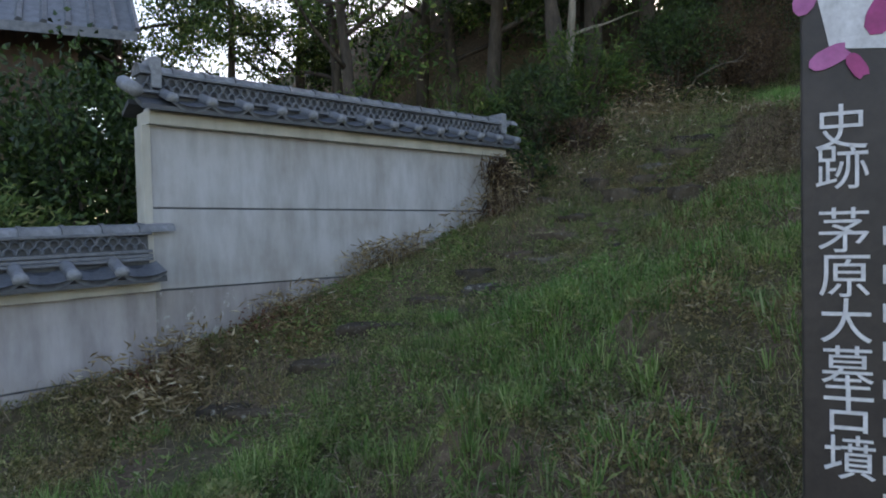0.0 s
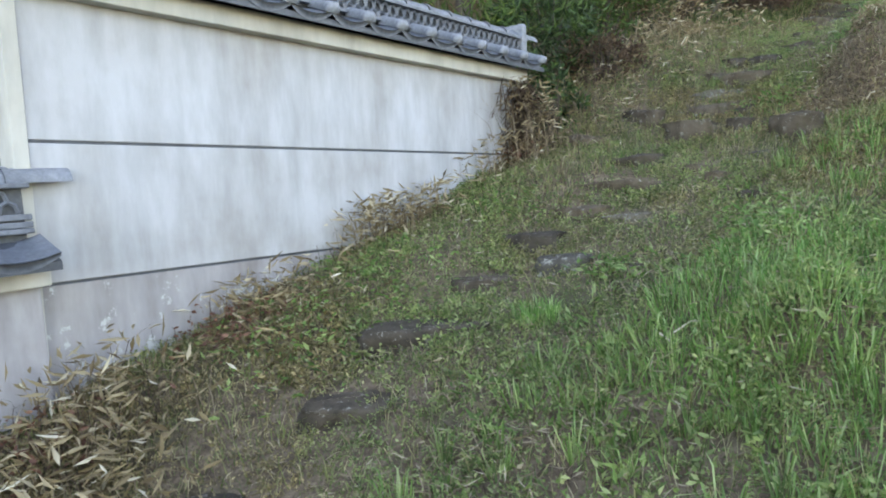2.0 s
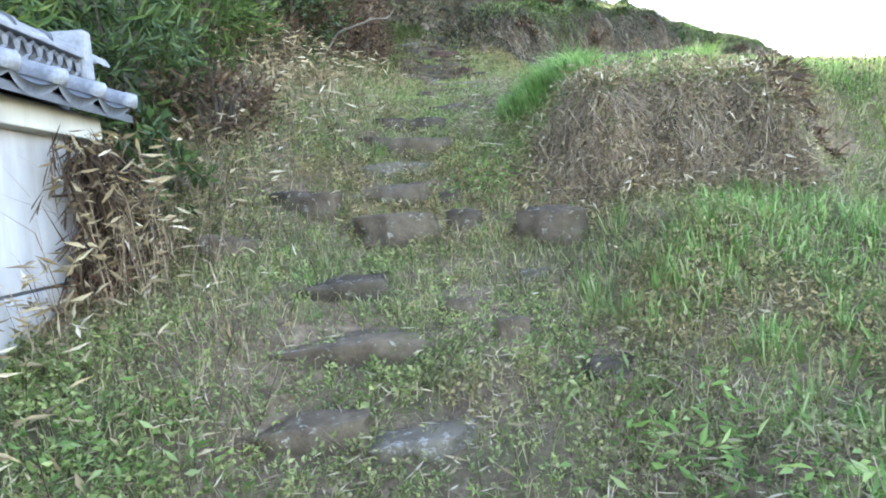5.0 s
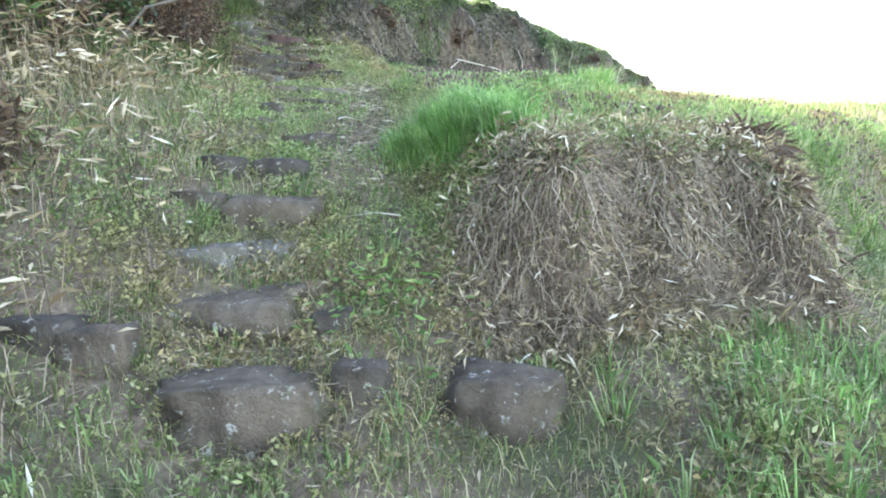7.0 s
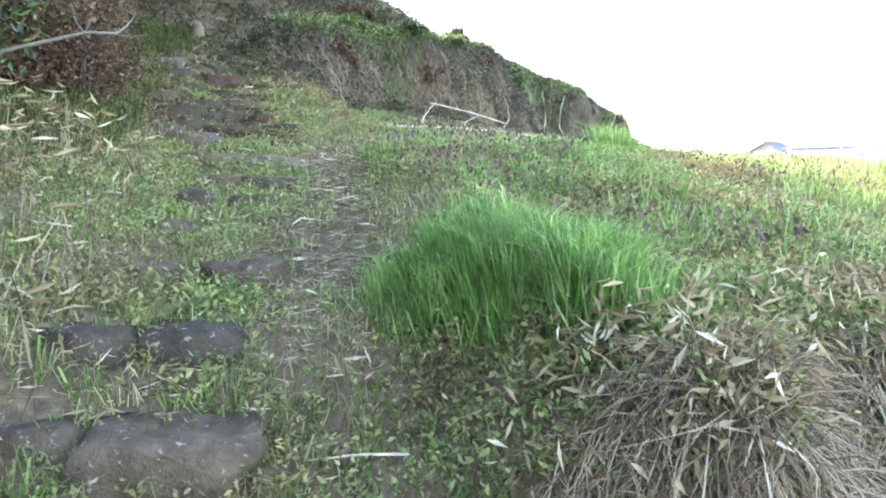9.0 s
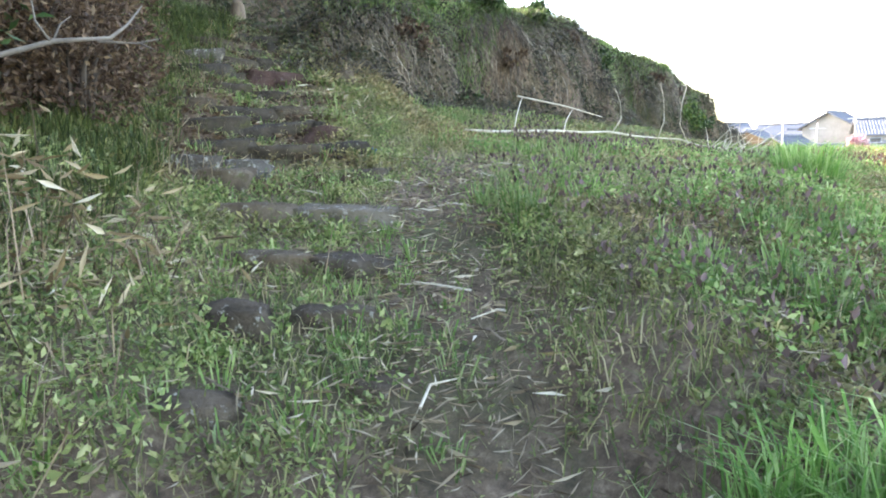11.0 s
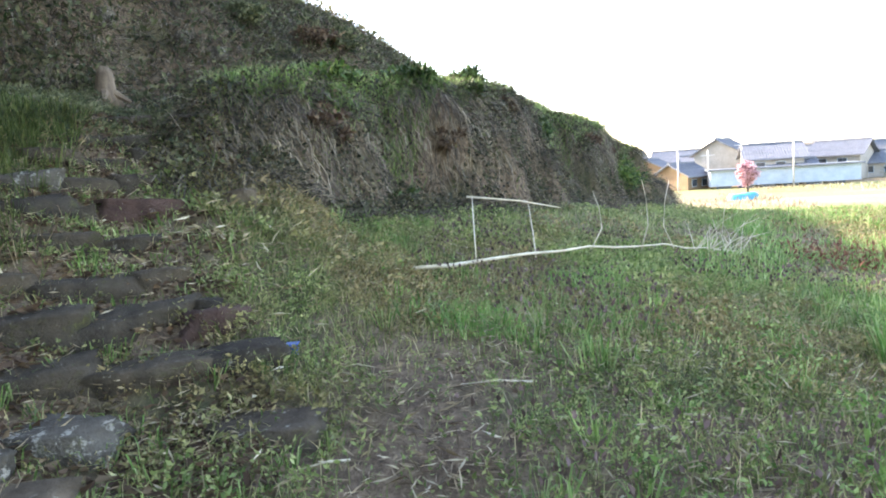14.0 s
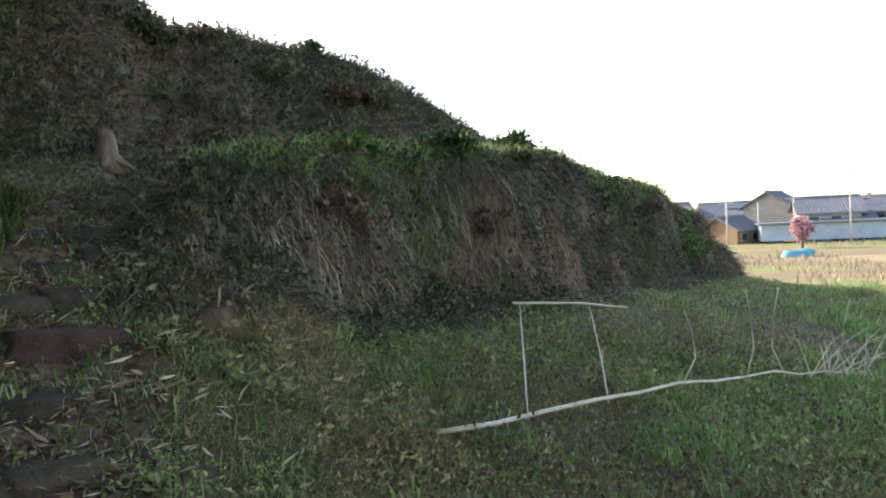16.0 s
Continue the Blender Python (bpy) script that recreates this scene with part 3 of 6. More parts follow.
def build_walls():
    ax, ay, length = -2.62, 5.42, 4.48
    tall = thing("boundary_wall", ax, ay, 0, "white plastered boundary wall with grey tiled roof, stained", "wall", "walls of the yard", WALL_TURN, 1.35)
    t = 0.13
    part("upper_panel", box(0.0, length, 0.0, t, 1.842, 2.70, 0.006), PLASTER, tall, "white plaster, rain-streaked")
    # both joints carry the groove's shadow line in their dark colour
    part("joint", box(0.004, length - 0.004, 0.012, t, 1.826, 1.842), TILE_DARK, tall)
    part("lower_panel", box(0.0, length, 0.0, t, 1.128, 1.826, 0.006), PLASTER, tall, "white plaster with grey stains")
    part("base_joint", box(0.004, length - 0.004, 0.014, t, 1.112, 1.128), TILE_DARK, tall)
    part("base", box(0.0, length, 0.006, t, -0.15, 1.112, 0.004), PLASTER_LOW, tall, "worn base, paint flaking off")
    part("eave_beam", box(-0.03, length + 0.05, -0.085, t + 0.085, 2.545, 2.665, 0.008), BEAM, tall, "cream plastered eave beam")
    part("end_post", box(-0.075, -0.002, -0.02, t + 0.03, 0.3, 2.543, 0.006), BEAM, tall, "cream plastered end post")
    roof = thing("wall_roof", ax, ay, 0, "roof of grey tiles with pierced ridge on the plastered wall", "roof", "roofs of the yard wall", WALL_TURN, 1.35)
    roof.matrix_basis = roof.matrix_basis @ Matrix.Translation((-0.12, t / 2, 0))
    tiled_roof(roof, length + 0.32, 2.735, 3.06, 0.285, 0.345, 0.24)
    for x0, name in ((0.16, "end_ornament"), (length + 0.17, "end_ornament")):
        part(name, box(x0 - 0.03, x0 + 0.06, -0.125, 0.125, 2.86, 3.13, 0.02), TILE_PALE, roof, "upright ridge-end tile")
    part("gable_tile", tube([(-0.06, -0.3, 2.78), (-0.06, 0, 2.9)], [0.06, 0.06], 10), TILE_PALE, roof, "round tile down the gable edge", True)
    low_len = 4.2
    c, s = math.cos(radians(WALL_TURN)), math.sin(radians(WALL_TURN))
    lx, ly = ax - c * low_len + 0.06 * s, ay - s * low_len - 0.06 * c
    low = thing("boundary_wall", lx, ly, 0, "lower grey plastered boundary wall, flaking at its foot", "wall", "walls of the yard", WALL_TURN)
    part("panel", box(0, low_len, 0.0, 0.12, 0.47, 1.16, 0.006), PLASTER_LOW_PANEL, low, "grey-white plaster with dark stains")
    part("joint", box(0.0, low_len - 0.004, 0.012, 0.12, 0.455, 0.47), TILE_DARK, low)
    part("base", box(0, low_len, -0.012, 0.12, -0.3, 0.455, 0.006), PLASTER_LOW, low, "worn base, paint flaking off")
    part("eave_beam", box(0, low_len + 0.03, -0.075, 0.195, 1.13, 1.215, 0.008), BEAM, low, "cream plastered eave beam")
    lroof = thing("wall_roof", lx, ly, 0, "low roof of dark grey tiles with pierced ridge on the wall", "roof", "roofs of the yard wall", WALL_TURN)
    lroof.matrix_basis = lroof.matrix_basis @ Matrix.Translation((0, 0.06, 0))
    tiled_roof(lroof, low_len + 0.03, 1.30, 1.69, 0.31, 0.345, 0.08, 2)


PLASTER_LOW_PANEL = plaster_material("grey_plaster", (0.27, 0.255, 0.255), (0.44, 0.425, 0.43))
build_walls()


# ---------------------------------------------------------------- stones of the steps
LOWER_STONES = [
    (-1.75, 4.39, 0.28, 0.09, 5), (-1.46, 4.16, 0.28, 0.07, 5), (-1.15, 4.77, 0.36, 0.09, -9), (-0.73, 5.30, 0.54, 0.12, -9),
    (-0.30, 5.82, 0.35, 0.08, -9), (0.16, 6.30, 0.39, 0.15, -47), (0.67, 6.64, 0.37, 0.13, -47), (1.09, 6.93, 0.58, 0.09, -47),
    (1.42, 7.24, 0.42, 0.12, -47), (1.27, 8.05, 0.35, 0.15, -47), (1.66, 6.69, 0.19, 0.08, -47), (1.62, 6.39, 0.13, 0.11, -47), (1.63, 5.93, 0.16, 0.07, -47)]
MIDDLE_STONES = [
    (2.00, 7.49, 0.45, 0.22, -65), (1.88, 8.24, 0.24, 0.14, -65), (1.95, 8.04, 0.21, 0.19, -65), (2.42, 7.87, 0.43, 0.14, -65),
    (2.60, 7.50, 0.14, 0.11, -65), (2.37, 7.22, 0.16, 0.15, -65), (3.06, 8.20, 0.39, 0.16, -65), (2.93, 8.52, 0.21, 0.10, -65),
    (3.25, 8.68, 0.21, 0.10, -65), (3.45, 8.42, 0.26, 0.14, -65), (3.95, 8.58, 0.28, 0.12, -65), (3.78, 8.93, 0.18, 0.07, -65), (4.19, 9.20, 0.18, 0.07, -65),
    (4.60, 9.40, 0.20, 0.14, -68), (4.78, 9.13, 0.23, 0.09, -68), (5.10, 9.64, 0.28, 0.09, -68), (5.20, 9.34, 0.29, 0.09, -68), (4.51, 8.83, 0.15, 0.05, -68)]
UPPER_STONES = [(5.45, 10.09, 0.35, 0.13, -71), (5.62, 10.55, 0.40, 0.10, -71), (6.42, 10.09, 0.33, 0.08, -71), (8.30, 11.41, 0.23, 0.13, -82)]
PALE_STONES = [(0.89, 6.29, 0.31, 0.07, -47), (2.85, 8.08, 0.24, 0.08, -65), (5.63, 9.68, 0.40, 0.11, -71), (5.74, 10.70, 0.23, 0.12, -71), (6.07, 10.72, 0.35, 0.08, -71)]
# the upper flight: both ends of each row of stones, the height of its face
STEP_ROWS = [((6.20, 11.15), (6.91, 10.29), 0.13), ((6.30, 11.47), (7.16, 10.75), 0.13), ((6.60, 11.65), (7.41, 10.99), 0.12), ((6.95, 11.92), (7.65, 11.36), 0.13),
             ((7.15, 12.20), (7.62, 11.90), 0.14), ((7.45, 12.36), (8.28, 11.96), 0.14), ((7.85, 12.57), (8.51, 12.23), 0.13), ((8.25, 12.68), (8.82, 12.42), 0.12), ((8.62, 12.98), (9.2, 12.75), 0.11)]


def stone_bm(w, d, h, seed, flat=0.35, round_by=0.5):
    """A rough, rounded block."""
    bm = bmesh.new()
    bmesh.ops.create_cube(bm, size=1.0)
    bmesh.ops.subdivide_edges(bm, edges=bm.edges[:], cuts=5, use_grid_fill=True)
    for vert in bm.verts:
        p = vert.co * 2
        q = p.normalized() * 1.15
        p = p.lerp(q, round_by)
        o = Vector((seed * 3.7, seed * 1.9, seed * 5.3))
        k = 0.98 + 0.42 * noise.noise(p * 0.9 + o) + 0.22 * abs(noise.noise(p * 1.9 + o)) + 0.18 * noise.noise(p * 4.2 + o)
        p = p * k
        if p.z > 0.6:
            p.z = 0.6 + (p.z - 0.6) * flat
        vert.co = (p.x * w / 2, p.y * d / 2, p.z * h / 2)
    return bm


def lay_stone(x, y, w, h, yaw, mat, label, seed, name="step_stone", category="stone", group="stones of the steps", deep=0.65, round_by=0.5):
    hh = max(h, 0.07) * 1.2 + 0.1
    d = max(w * deep, 0.12)
    bx, by = x - math.sin(radians(yaw)) * d * 0.4, y + math.cos(radians(yaw)) * d * 0.4
    z = float(height(x, y)) + h * 0.85 - hh * 0.45
    bm = stone_bm(w * 1.12, d, hh, seed, 0.35, round_by)
    me = bpy.data.meshes.new(name)
    bm.to_mesh(me)
    bm.free()
    me.materials.append(mat)
    me.polygons.foreach_set("use_smooth", [True] * len(me.polygons))
    ob = new(name, me)
    ob.matrix_basis = pose(bx, by, z, (seed * 37 % 7) - 3, (seed * 53 % 9) - 4, yaw + (seed * 29 % 17) - 8)
    return tagged(ob, label, category, group)


def build_stones():
    seed = 1
    for rows, mat, label in ((LOWER_STONES, STONE, "dark grey step stone sunk in the grass"), (MIDDLE_STONES, STONE, "dark weathered step stone with lichen spots"),
                             (UPPER_STONES, STONE, "dark grey stone beside the upper steps"), (PALE_STONES, STONE_PALE, "pale flat step stone half covered by grass")):
        for x, y, w, h, yaw in rows:
            lay_stone(x, y, w * 1.02, h * 1.1, yaw, mat, label, seed)
            seed += 1
    rng = random.Random(17)
    for (x0, y0), (x1, y1), h in STEP_ROWS:
        length, yaw = math.hypot(x1 - x0, y1 - y0), math.degrees(math.atan2(y1 - y0, x1 - x0))
        f = 0.0
        while f < length - 0.1:
            w = min(rng.uniform(0.22, 0.5), length - f)
            x, y = x0 + (x1 - x0) * (f + w / 2) / length, y0 + (y1 - y0) * (f + w / 2) / length
            pale = rng.random() < 0.12
            lay_stone(x, y, w * 1.02, h * rng.uniform(0.8, 1.15), yaw + rng.uniform(-5, 5), STONE_PALE if pale else STONE_DARK,
                      "pale stone in a row of the upper steps" if pale else "dark mossy stone in a row of the upper steps", seed, deep=0.55)
            f += w + rng.uniform(0.0, 0.03)
            seed += 1
    lay_stone(7.88, 11.72, 0.46, 0.15, -36, STONE_RED, "reddish brown stone in the steps", 91)
    lay_stone(7.05, 10.70, 0.3, 0.12, -50, STONE_RED, "reddish brown stone at the end of a step", 92)
    lay_stone(2.61, 8.23, 0.30, 0.10, -65, STONE_PALE, "white lichen-covered stone in the steps", 60)
    lay_stone(0.23, 5.75, 0.28, 0.13, -20, STONE_PALE, "whitish rough stone standing on the path", 61, deep=0.8)
    lay_stone(0.58, 5.45, 0.11, 0.06, -31, STONE_PALE, "small white stone in the grass", 62, "small_stone", deep=0.8)
    lay_stone(2.10, 6.57, 0.12, 0.08, -47, STONE_PALE, "small pale stone in the grass", 63, "small_stone", deep=0.8)
    lay_stone(2.47, 6.73, 0.33, 0.26, -65, STONE, "dark boulder with white lichen under dry vines", 64, "boulder", "boulder", "", 0.9, 0.8)
    for k, (x, y, w) in enumerate(((13.65, 15.68, 0.26), (13.8, 15.17, 0.24), (12.44, 16.1, 0.25), (16.64, 14.54, 0.22), (15.3, 14.6, 0.16))):
        lay_stone(x, y, w, w * 0.9, -70, STONE_PALE, "pale round stone on the upper hill", 95 + k, "hill_stone", "stone", "stones on the upper hill", 0.8, 0.8)


build_stones()


# ---------------------------------------------------------------- sign at the foot of the path
def letters(text, size, mat, parent, x, z, name="letter"):
    cu = bpy.data.curves.new(name, "FONT")
    cu.body, cu.size, cu.align_x, cu.align_y, cu.extrude = text, size, "CENTER", "CENTER", 0.0015
    ob = new(name, cu)
    deps = bpy.context.evaluated_depsgraph_get()
    me = bpy.data.meshes.new_from_object(ob.evaluated_get(deps))
    bpy.data.objects.remove(ob)
    me.materials.clear()
    me.materials.append(mat)
    ob = new(name, me)
    ob.parent = parent
    ob.matrix_basis = pose(x, -0.0145, z, 90)
    return ob


def blob(points, depth, y):
    """A flat cut-out shape with a little thickness, in the board's plane."""
    bm = bmesh.new()
    f = [bm.verts.new((x, y, z)) for x, z in points]
    b = [bm.verts.new((x, y + depth, z)) for x, z in points]
    bm.faces.new(f)
    bm.faces.new(b[::-1])
    for k in range(len(f)):
        bm.faces.new((f[k - 1], f[k], b[k], b[k - 1]))
    bmesh.ops.recalc_face_normals(bm, faces=bm.faces)
    return bm


def petal(cx, cz, size, turn):
    pts = []
    for k in range(14):
        a = math.tau * k / 14
        r = 1 + 0.22 * math.cos(2 * a) - (0.35 if k == 0 else 0)
        pts.append((r * math.cos(a) * size, r * math.sin(a) * size * 0.72))
    c, s = math.cos(radians(turn)), math.sin(radians(turn))
    return [(cx + x * c - z * s, cz + x * s + z * c) for x, z in pts]


def build_sign():
    sign = thing("sign_board", 0.336, 0.83, 0.0, "dark brown standing sign with white characters and pink blossom", "sign", "", -24, 0.9)
    part("board", box(0.022, 0.42, -0.012, 0.012, 0.2, 2.25, 0.004), SIGN_BROWN, sign)
    for x in (0.08, 0.36):
        part("post", box(x - 0.02, x + 0.02, 0.014, 0.05, -0.1, 2.2, 0.004), SIGN_BROWN, sign)
    for ch, z in zip("史跡茅原大墓古墳", (1.706, 1.642, 1.539, 1.466, 1.391, 1.313, 1.243, 1.165)):
        letters(ch, 0.079, SIGN_WHITE, sign, 0.077 + (1.71 - z) * 0.02, z)
    for k in range(9):
        part("small_writing", box(0.135, 0.165, -0.0145, -0.012, 1.52 - k * 0.062, 1.55 - k * 0.062), SIGN_WHITE, sign)
    part("blossom_ground", blob([(0.03, 1.99), (0.062, 1.838), (0.16, 1.828), (0.3, 1.85), (0.33, 1.99)], 0.002, -0.0142), SIGN_WHITE, sign)
    for cx, cz, size, turn, mat in ((0.062, 1.825, 0.027, 25, SIGN_PINK), (0.1, 1.806, 0.02, -60, SIGN_ROSE), (0.142, 1.895, 0.04, 60, SIGN_ROSE), (0.2, 1.85, 0.04, -20, SIGN_PINK), (0.03, 1.93, 0.03, 70, SIGN_PINK)):
        part("petal", blob(petal(cx, cz, size, turn), 0.002, -0.0165), mat, sign)


build_sign()


# ---------------------------------------------------------------- trees and shrubs
def bough(rng, start, way, length, r0, bend=0.35, steps=6):
    pts, rad, p, d = [Vector(start)], [r0], Vector(start), Vector(way).normalized()
    for k in range(steps):
        d = (d + Vector((rng.uniform(-1, 1), rng.uniform(-1, 1), rng.uniform(-0.5, 0.9))) * bend * 0.5).normalized()
        p = p + d * length / steps
        pts.append(p.copy())
        rad.append(r0 * (1 - 0.85 * (k + 1) / steps))
    return pts, rad


def make_tree(x, y, tall, r0, leaf_mat, bark, label, seed, leaves=5000, spread=1.0, first=0.3, leaf=(0.09, 0.045), limbs=11, category="tree", group="trees on the slope", turn=0.0):
    rng = random.Random(seed)
    tree = thing("tree", x, y, float(height(x, y)) - 0.1, label, category, group, turn)
    pts, rad = bough(rng, (0, 0, 0), (rng.uniform(-.1, .1), rng.uniform(-.1, .1), 1), tall, r0, 0.18, 8)
    part("trunk", tube(pts, [max(r, 0.012) for r in rad], 8), bark, tree, "", True)
    tips = []
    for k in range(limbs):
        f = first + (0.97 - first) * k / (limbs - 1)
        i = min(int(f * 8), 7)
        at = pts[i].lerp(pts[i + 1], f * 8 - i)
        a = k * 2.4 + rng.uniform(-0.4, 0.4)
        ln = spread * tall * 0.34 * (1.15 - 0.7 * f) * rng.uniform(0.75, 1.25)
        bp, br = bough(rng, at, (math.cos(a), math.sin(a), rng.uniform(0.15, 0.7)), ln, r0 * 0.42 * (1.1 - 0.7 * f), 0.45)
        part("limb", tube(bp, [max(r, 0.006) for r in br], 5), bark, tree, "", True)
        tips += bp[2:] + [bp[-1]] * 2
    tips = np.array([tuple(p) for p in tips])
    rg = np.random.default_rng(seed)
    clumps = tips[rg.integers(0, len(tips), leaves // 28)] + rg.normal(size=(leaves // 28, 3)) * 0.16 * spread * tall / 6
    at = clumps[rg.integers(0, len(clumps), leaves)] + rg.normal(size=(leaves, 3)) * (0.17, 0.17, 0.12)
    way = rg.normal(size=(leaves, 3)) + (0, 0, -0.25)
    stuff_mesh("crown", leaf_verts(at, way, leaf[0] * rg.uniform(0.6, 1.4, leaves), leaf[1] * rg.uniform(0.7, 1.3, leaves)), LEAF_FACES, leaf_mat, "", "", tree)
    return tree


def make_shrub(name, x, y, z, size, mat, label, seed, leaves, leaf=(0.07, 0.035), bark=None, category="shrub", hollow=0.55, stems=9):
    """Stems from one root and leaves in clumps over an uneven, open crown of that half-size."""
    rng = random.Random(seed)
    rg = np.random.default_rng(seed)
    shrub = thing(name, x, y, z, label, category)
    for k in range(stems):
        a, f = k * 2.4, rng.uniform(0.3, 0.9)
        tip = Vector((math.cos(a) * size[0] * f, math.sin(a) * size[1] * f, size[2] * rng.uniform(1.1, 1.8)))
        part("stem", tube([(math.cos(a) * 0.05, math.sin(a) * 0.05, -0.1), tip * 0.45 + Vector((0, 0, 0.1)), tip], [0.022, 0.013, 0.004], 5), bark or BARK, shrub)
    n = max(leaves // 30, 6)
    d = unit(rg.normal(size=(n, 3)))
    r = rg.uniform(hollow, 1.0, (n, 1)) * (0.8 + 0.35 * rg.uniform(size=(n, 1)))
    cl = d * r * size + (0, 0, size[2] * 0.95)
    at = cl[rg.integers(0, n, leaves)] + rg.normal(size=(leaves, 3)) * np.array(size) * 0.11
    way = rg.normal(size=(leaves, 3)) + unit(at - (0, 0, size[2] * 0.6)) * 0.8
    stuff_mesh("foliage", leaf_verts(at, way, leaf[0] * rg.uniform(0.6, 1.4, leaves), leaf[1] * rg.uniform(0.7, 1.3, leaves)), LEAF_FACES, mat, "", "", shrub)
    return shrub


def build_woods():
    g = np.random.default_rng(3)
    kinds = [make_tree(1.2, 13.2, 8.0, 0.17, DARK_LEAF, BARK, "tall evergreen tree with dark trunk on the slope", 11, 11000, 1.0, 0.25, (0.13, 0.06)),
             make_tree(3.6, 14.6, 9.0, 0.2, DARK_LEAF, BARK, "dense dark evergreen tree in the wood", 12, 15000, 1.15, 0.08, (0.14, 0.065)),
             make_tree(-2.0, 14.5, 8.0, 0.15, MID_LEAF, BARK, "open-crowned tree with thin bare boughs", 13, 6500, 1.1, 0.2, (0.12, 0.05))]
    # the trees at (4.2, 13.0) and (6.7, 14.4) are added to shade the bank
    for x, y, kind, turn in ((-0.2, 16.2, 0, 40), (5.4, 16.2, 1, 90), (2.4, 17.4, 1, 200), (7.2, 17.6, 1, 310), (-4.6, 15.6, 2, 100), (4.5, 18.5, 0, 150), (-7.5, 14.0, 0, 250),
                             (9.3, 19.4, 1, 30), (6.0, 20.5, 1, 260), (0.6, 19.5, 1, 70), (-3.2, 18.5, 1, 20), (3.0, 12.0, 1, 120), (5.2, 13.4, 1, 240), (-1.6, 11.8, 2, 300), (0.6, 14.6, 2, 10), (-5.8, 12.6, 2, 60), (-3.4, 16.8, 0, 80), (8.6, 17.0, 1, 140), (4.2, 13.0, 1, 45), (6.7, 14.4, 1, 170), (1.8, 15.6, 0, 220), (-8.5, 17.5, 1, 20)):
        copy_thing(kinds[kind], pose(x, y, float(height(x, y)) - 0.1, 0, 0, turn))
    make_tree(2.35, 11.6, 5.2, 0.1, MID_LEAF, BARK_PALE, "pale forked tree behind the bamboo", 15, 700, 0.9, 0.3, limbs=6)
    # wide crowns added to keep skylight off the left bank and the steps
    shade = make_tree(4.3, 12.6, 7.5, 0.18, DARK_LEAF, BARK, "dense evergreen tree added to shade the steps", 16, 15000, 1.3, 0.38, (0.14, 0.065))
    for x, y, turn in ((6.3, 14.0, 130), (2.2, 11.3, 250), (8.3, 15.6, 20)):
        copy_thing(shade, pose(x, y, float(height(x, y)) - 0.1, 0, 0, turn))
    # thicket of bamboo grass beyond the end of the wall
    for x, y, sx, sz, mat, seed in ((1.5, 9.6, 0.7, 0.8, DARK_LEAF, 21), (0.4, 9.6, 0.9, 1.0, MID_LEAF, 22), (2.5, 10.4, 0.9, 0.8, MID_LEAF, 23), (-0.9, 10.2, 1.0, 0.9, DARK_LEAF, 24)):
        make_shrub("bamboo_thicket", x, y, float(height(x, y)) - 0.1, (sx, sx * 0.8, sz), mat, "thicket of narrow-leaved bamboo grass", seed, 2600, (0.15, 0.022), None, "bamboo")
    make_shrub("ivy_bush", 1.15, 8.62, 1.95, (0.32, 0.3, 0.33), DARK_LEAF, "dark ivy climbing at the end of the wall", 25, 700, (0.07, 0.05))
    # hedge in the yard behind the low wall
    make_shrub("camellia_bush", -3.75, 6.75, 0.6, (1.0, 0.9, 1.55), DARK_LEAF, "large dark glossy camellia bush behind the wall", 31, 9000, (0.085, 0.045), None, "shrub", 0.6)
    make_shrub("camellia_bush", -5.3, 6.1, 0.6, (1.0, 0.9, 1.4), DARK_LEAF, "dark glossy camellia bush in the yard", 32, 6000, (0.085, 0.045), None, "shrub", 0.6)
    make_shrub("azalea_bush", -4.25, 5.25, 0.9, (0.95, 0.55, 0.62), AZALEA, "light green leafy bush hanging over the low wall", 33, 5200, (0.09, 0.025), None, "shrub", 0.5)
    make_shrub("camellia_bush", -3.2, 7.6, 0.8, (0.9, 0.8, 1.3), DARK_LEAF, "dark glossy camellia bush close behind the wall", 34, 6000, (0.085, 0.045), None, "shrub", 0.5)
    make_shrub("camellia_bush", -4.7, 7.8, 0.6, (1.1, 0.9, 1.5), DARK_LEAF, "dark glossy camellia bush before the house", 35, 6500, (0.085, 0.045), None, "shrub", 0.5)
    make_shrub("brown_bush", 2.0, 9.15, float(height(2.0, 9.15)) - 0.1, (0.5, 0.4, 0.35), BROWN_LEAF, "withered brown bush at the end of the wall", 46, 1800, (0.07, 0.02))
    make_shrub("brown_bush", 3.2, 10.6, float(height(3.2, 10.6)) - 0.1, (0.7, 0.6, 0.5), BROWN_LEAF, "withered brown bush on the slope", 47, 2600, (0.06, 0.02))
    # undergrowth beside the upper steps
    make_shrub("brown_bush", 5.1, 11.6, float(height(5.1, 11.6)) - 0.1, (0.9, 0.8, 0.7), BROWN_LEAF, "withered reddish brown bush beside the steps", 41, 6000, (0.05, 0.02))
    make_shrub("brown_bush", 6.3, 12.9, float(height(6.3, 12.9)) - 0.1, (0.95, 0.8, 0.8), BROWN_LEAF, "withered brown bush above the steps", 42, 5500, (0.05, 0.02))
    make_shrub("dark_bush", 4.2, 11.2, float(height(4.2, 11.2)) - 0.1, (0.8, 0.7, 0.8), DARK_LEAF, "dark evergreen bush on the bank", 43, 4200, (0.07, 0.03))
    make_shrub("dark_bush", 8.2, 14.8, float(height(8.2, 14.8)) - 0.1, (1.2, 1.0, 1.1), DARK_LEAF, "dark evergreen bush over the steps", 44, 5500, (0.07, 0.03))
    make_shrub("dark_bush", 10.2, 16.8, float(height(10.2, 16.8)) - 0.1, (1.5, 1.2, 1.3), DARK_LEAF, "dark evergreen bush on the upper hill", 45, 6000, (0.07, 0.03))
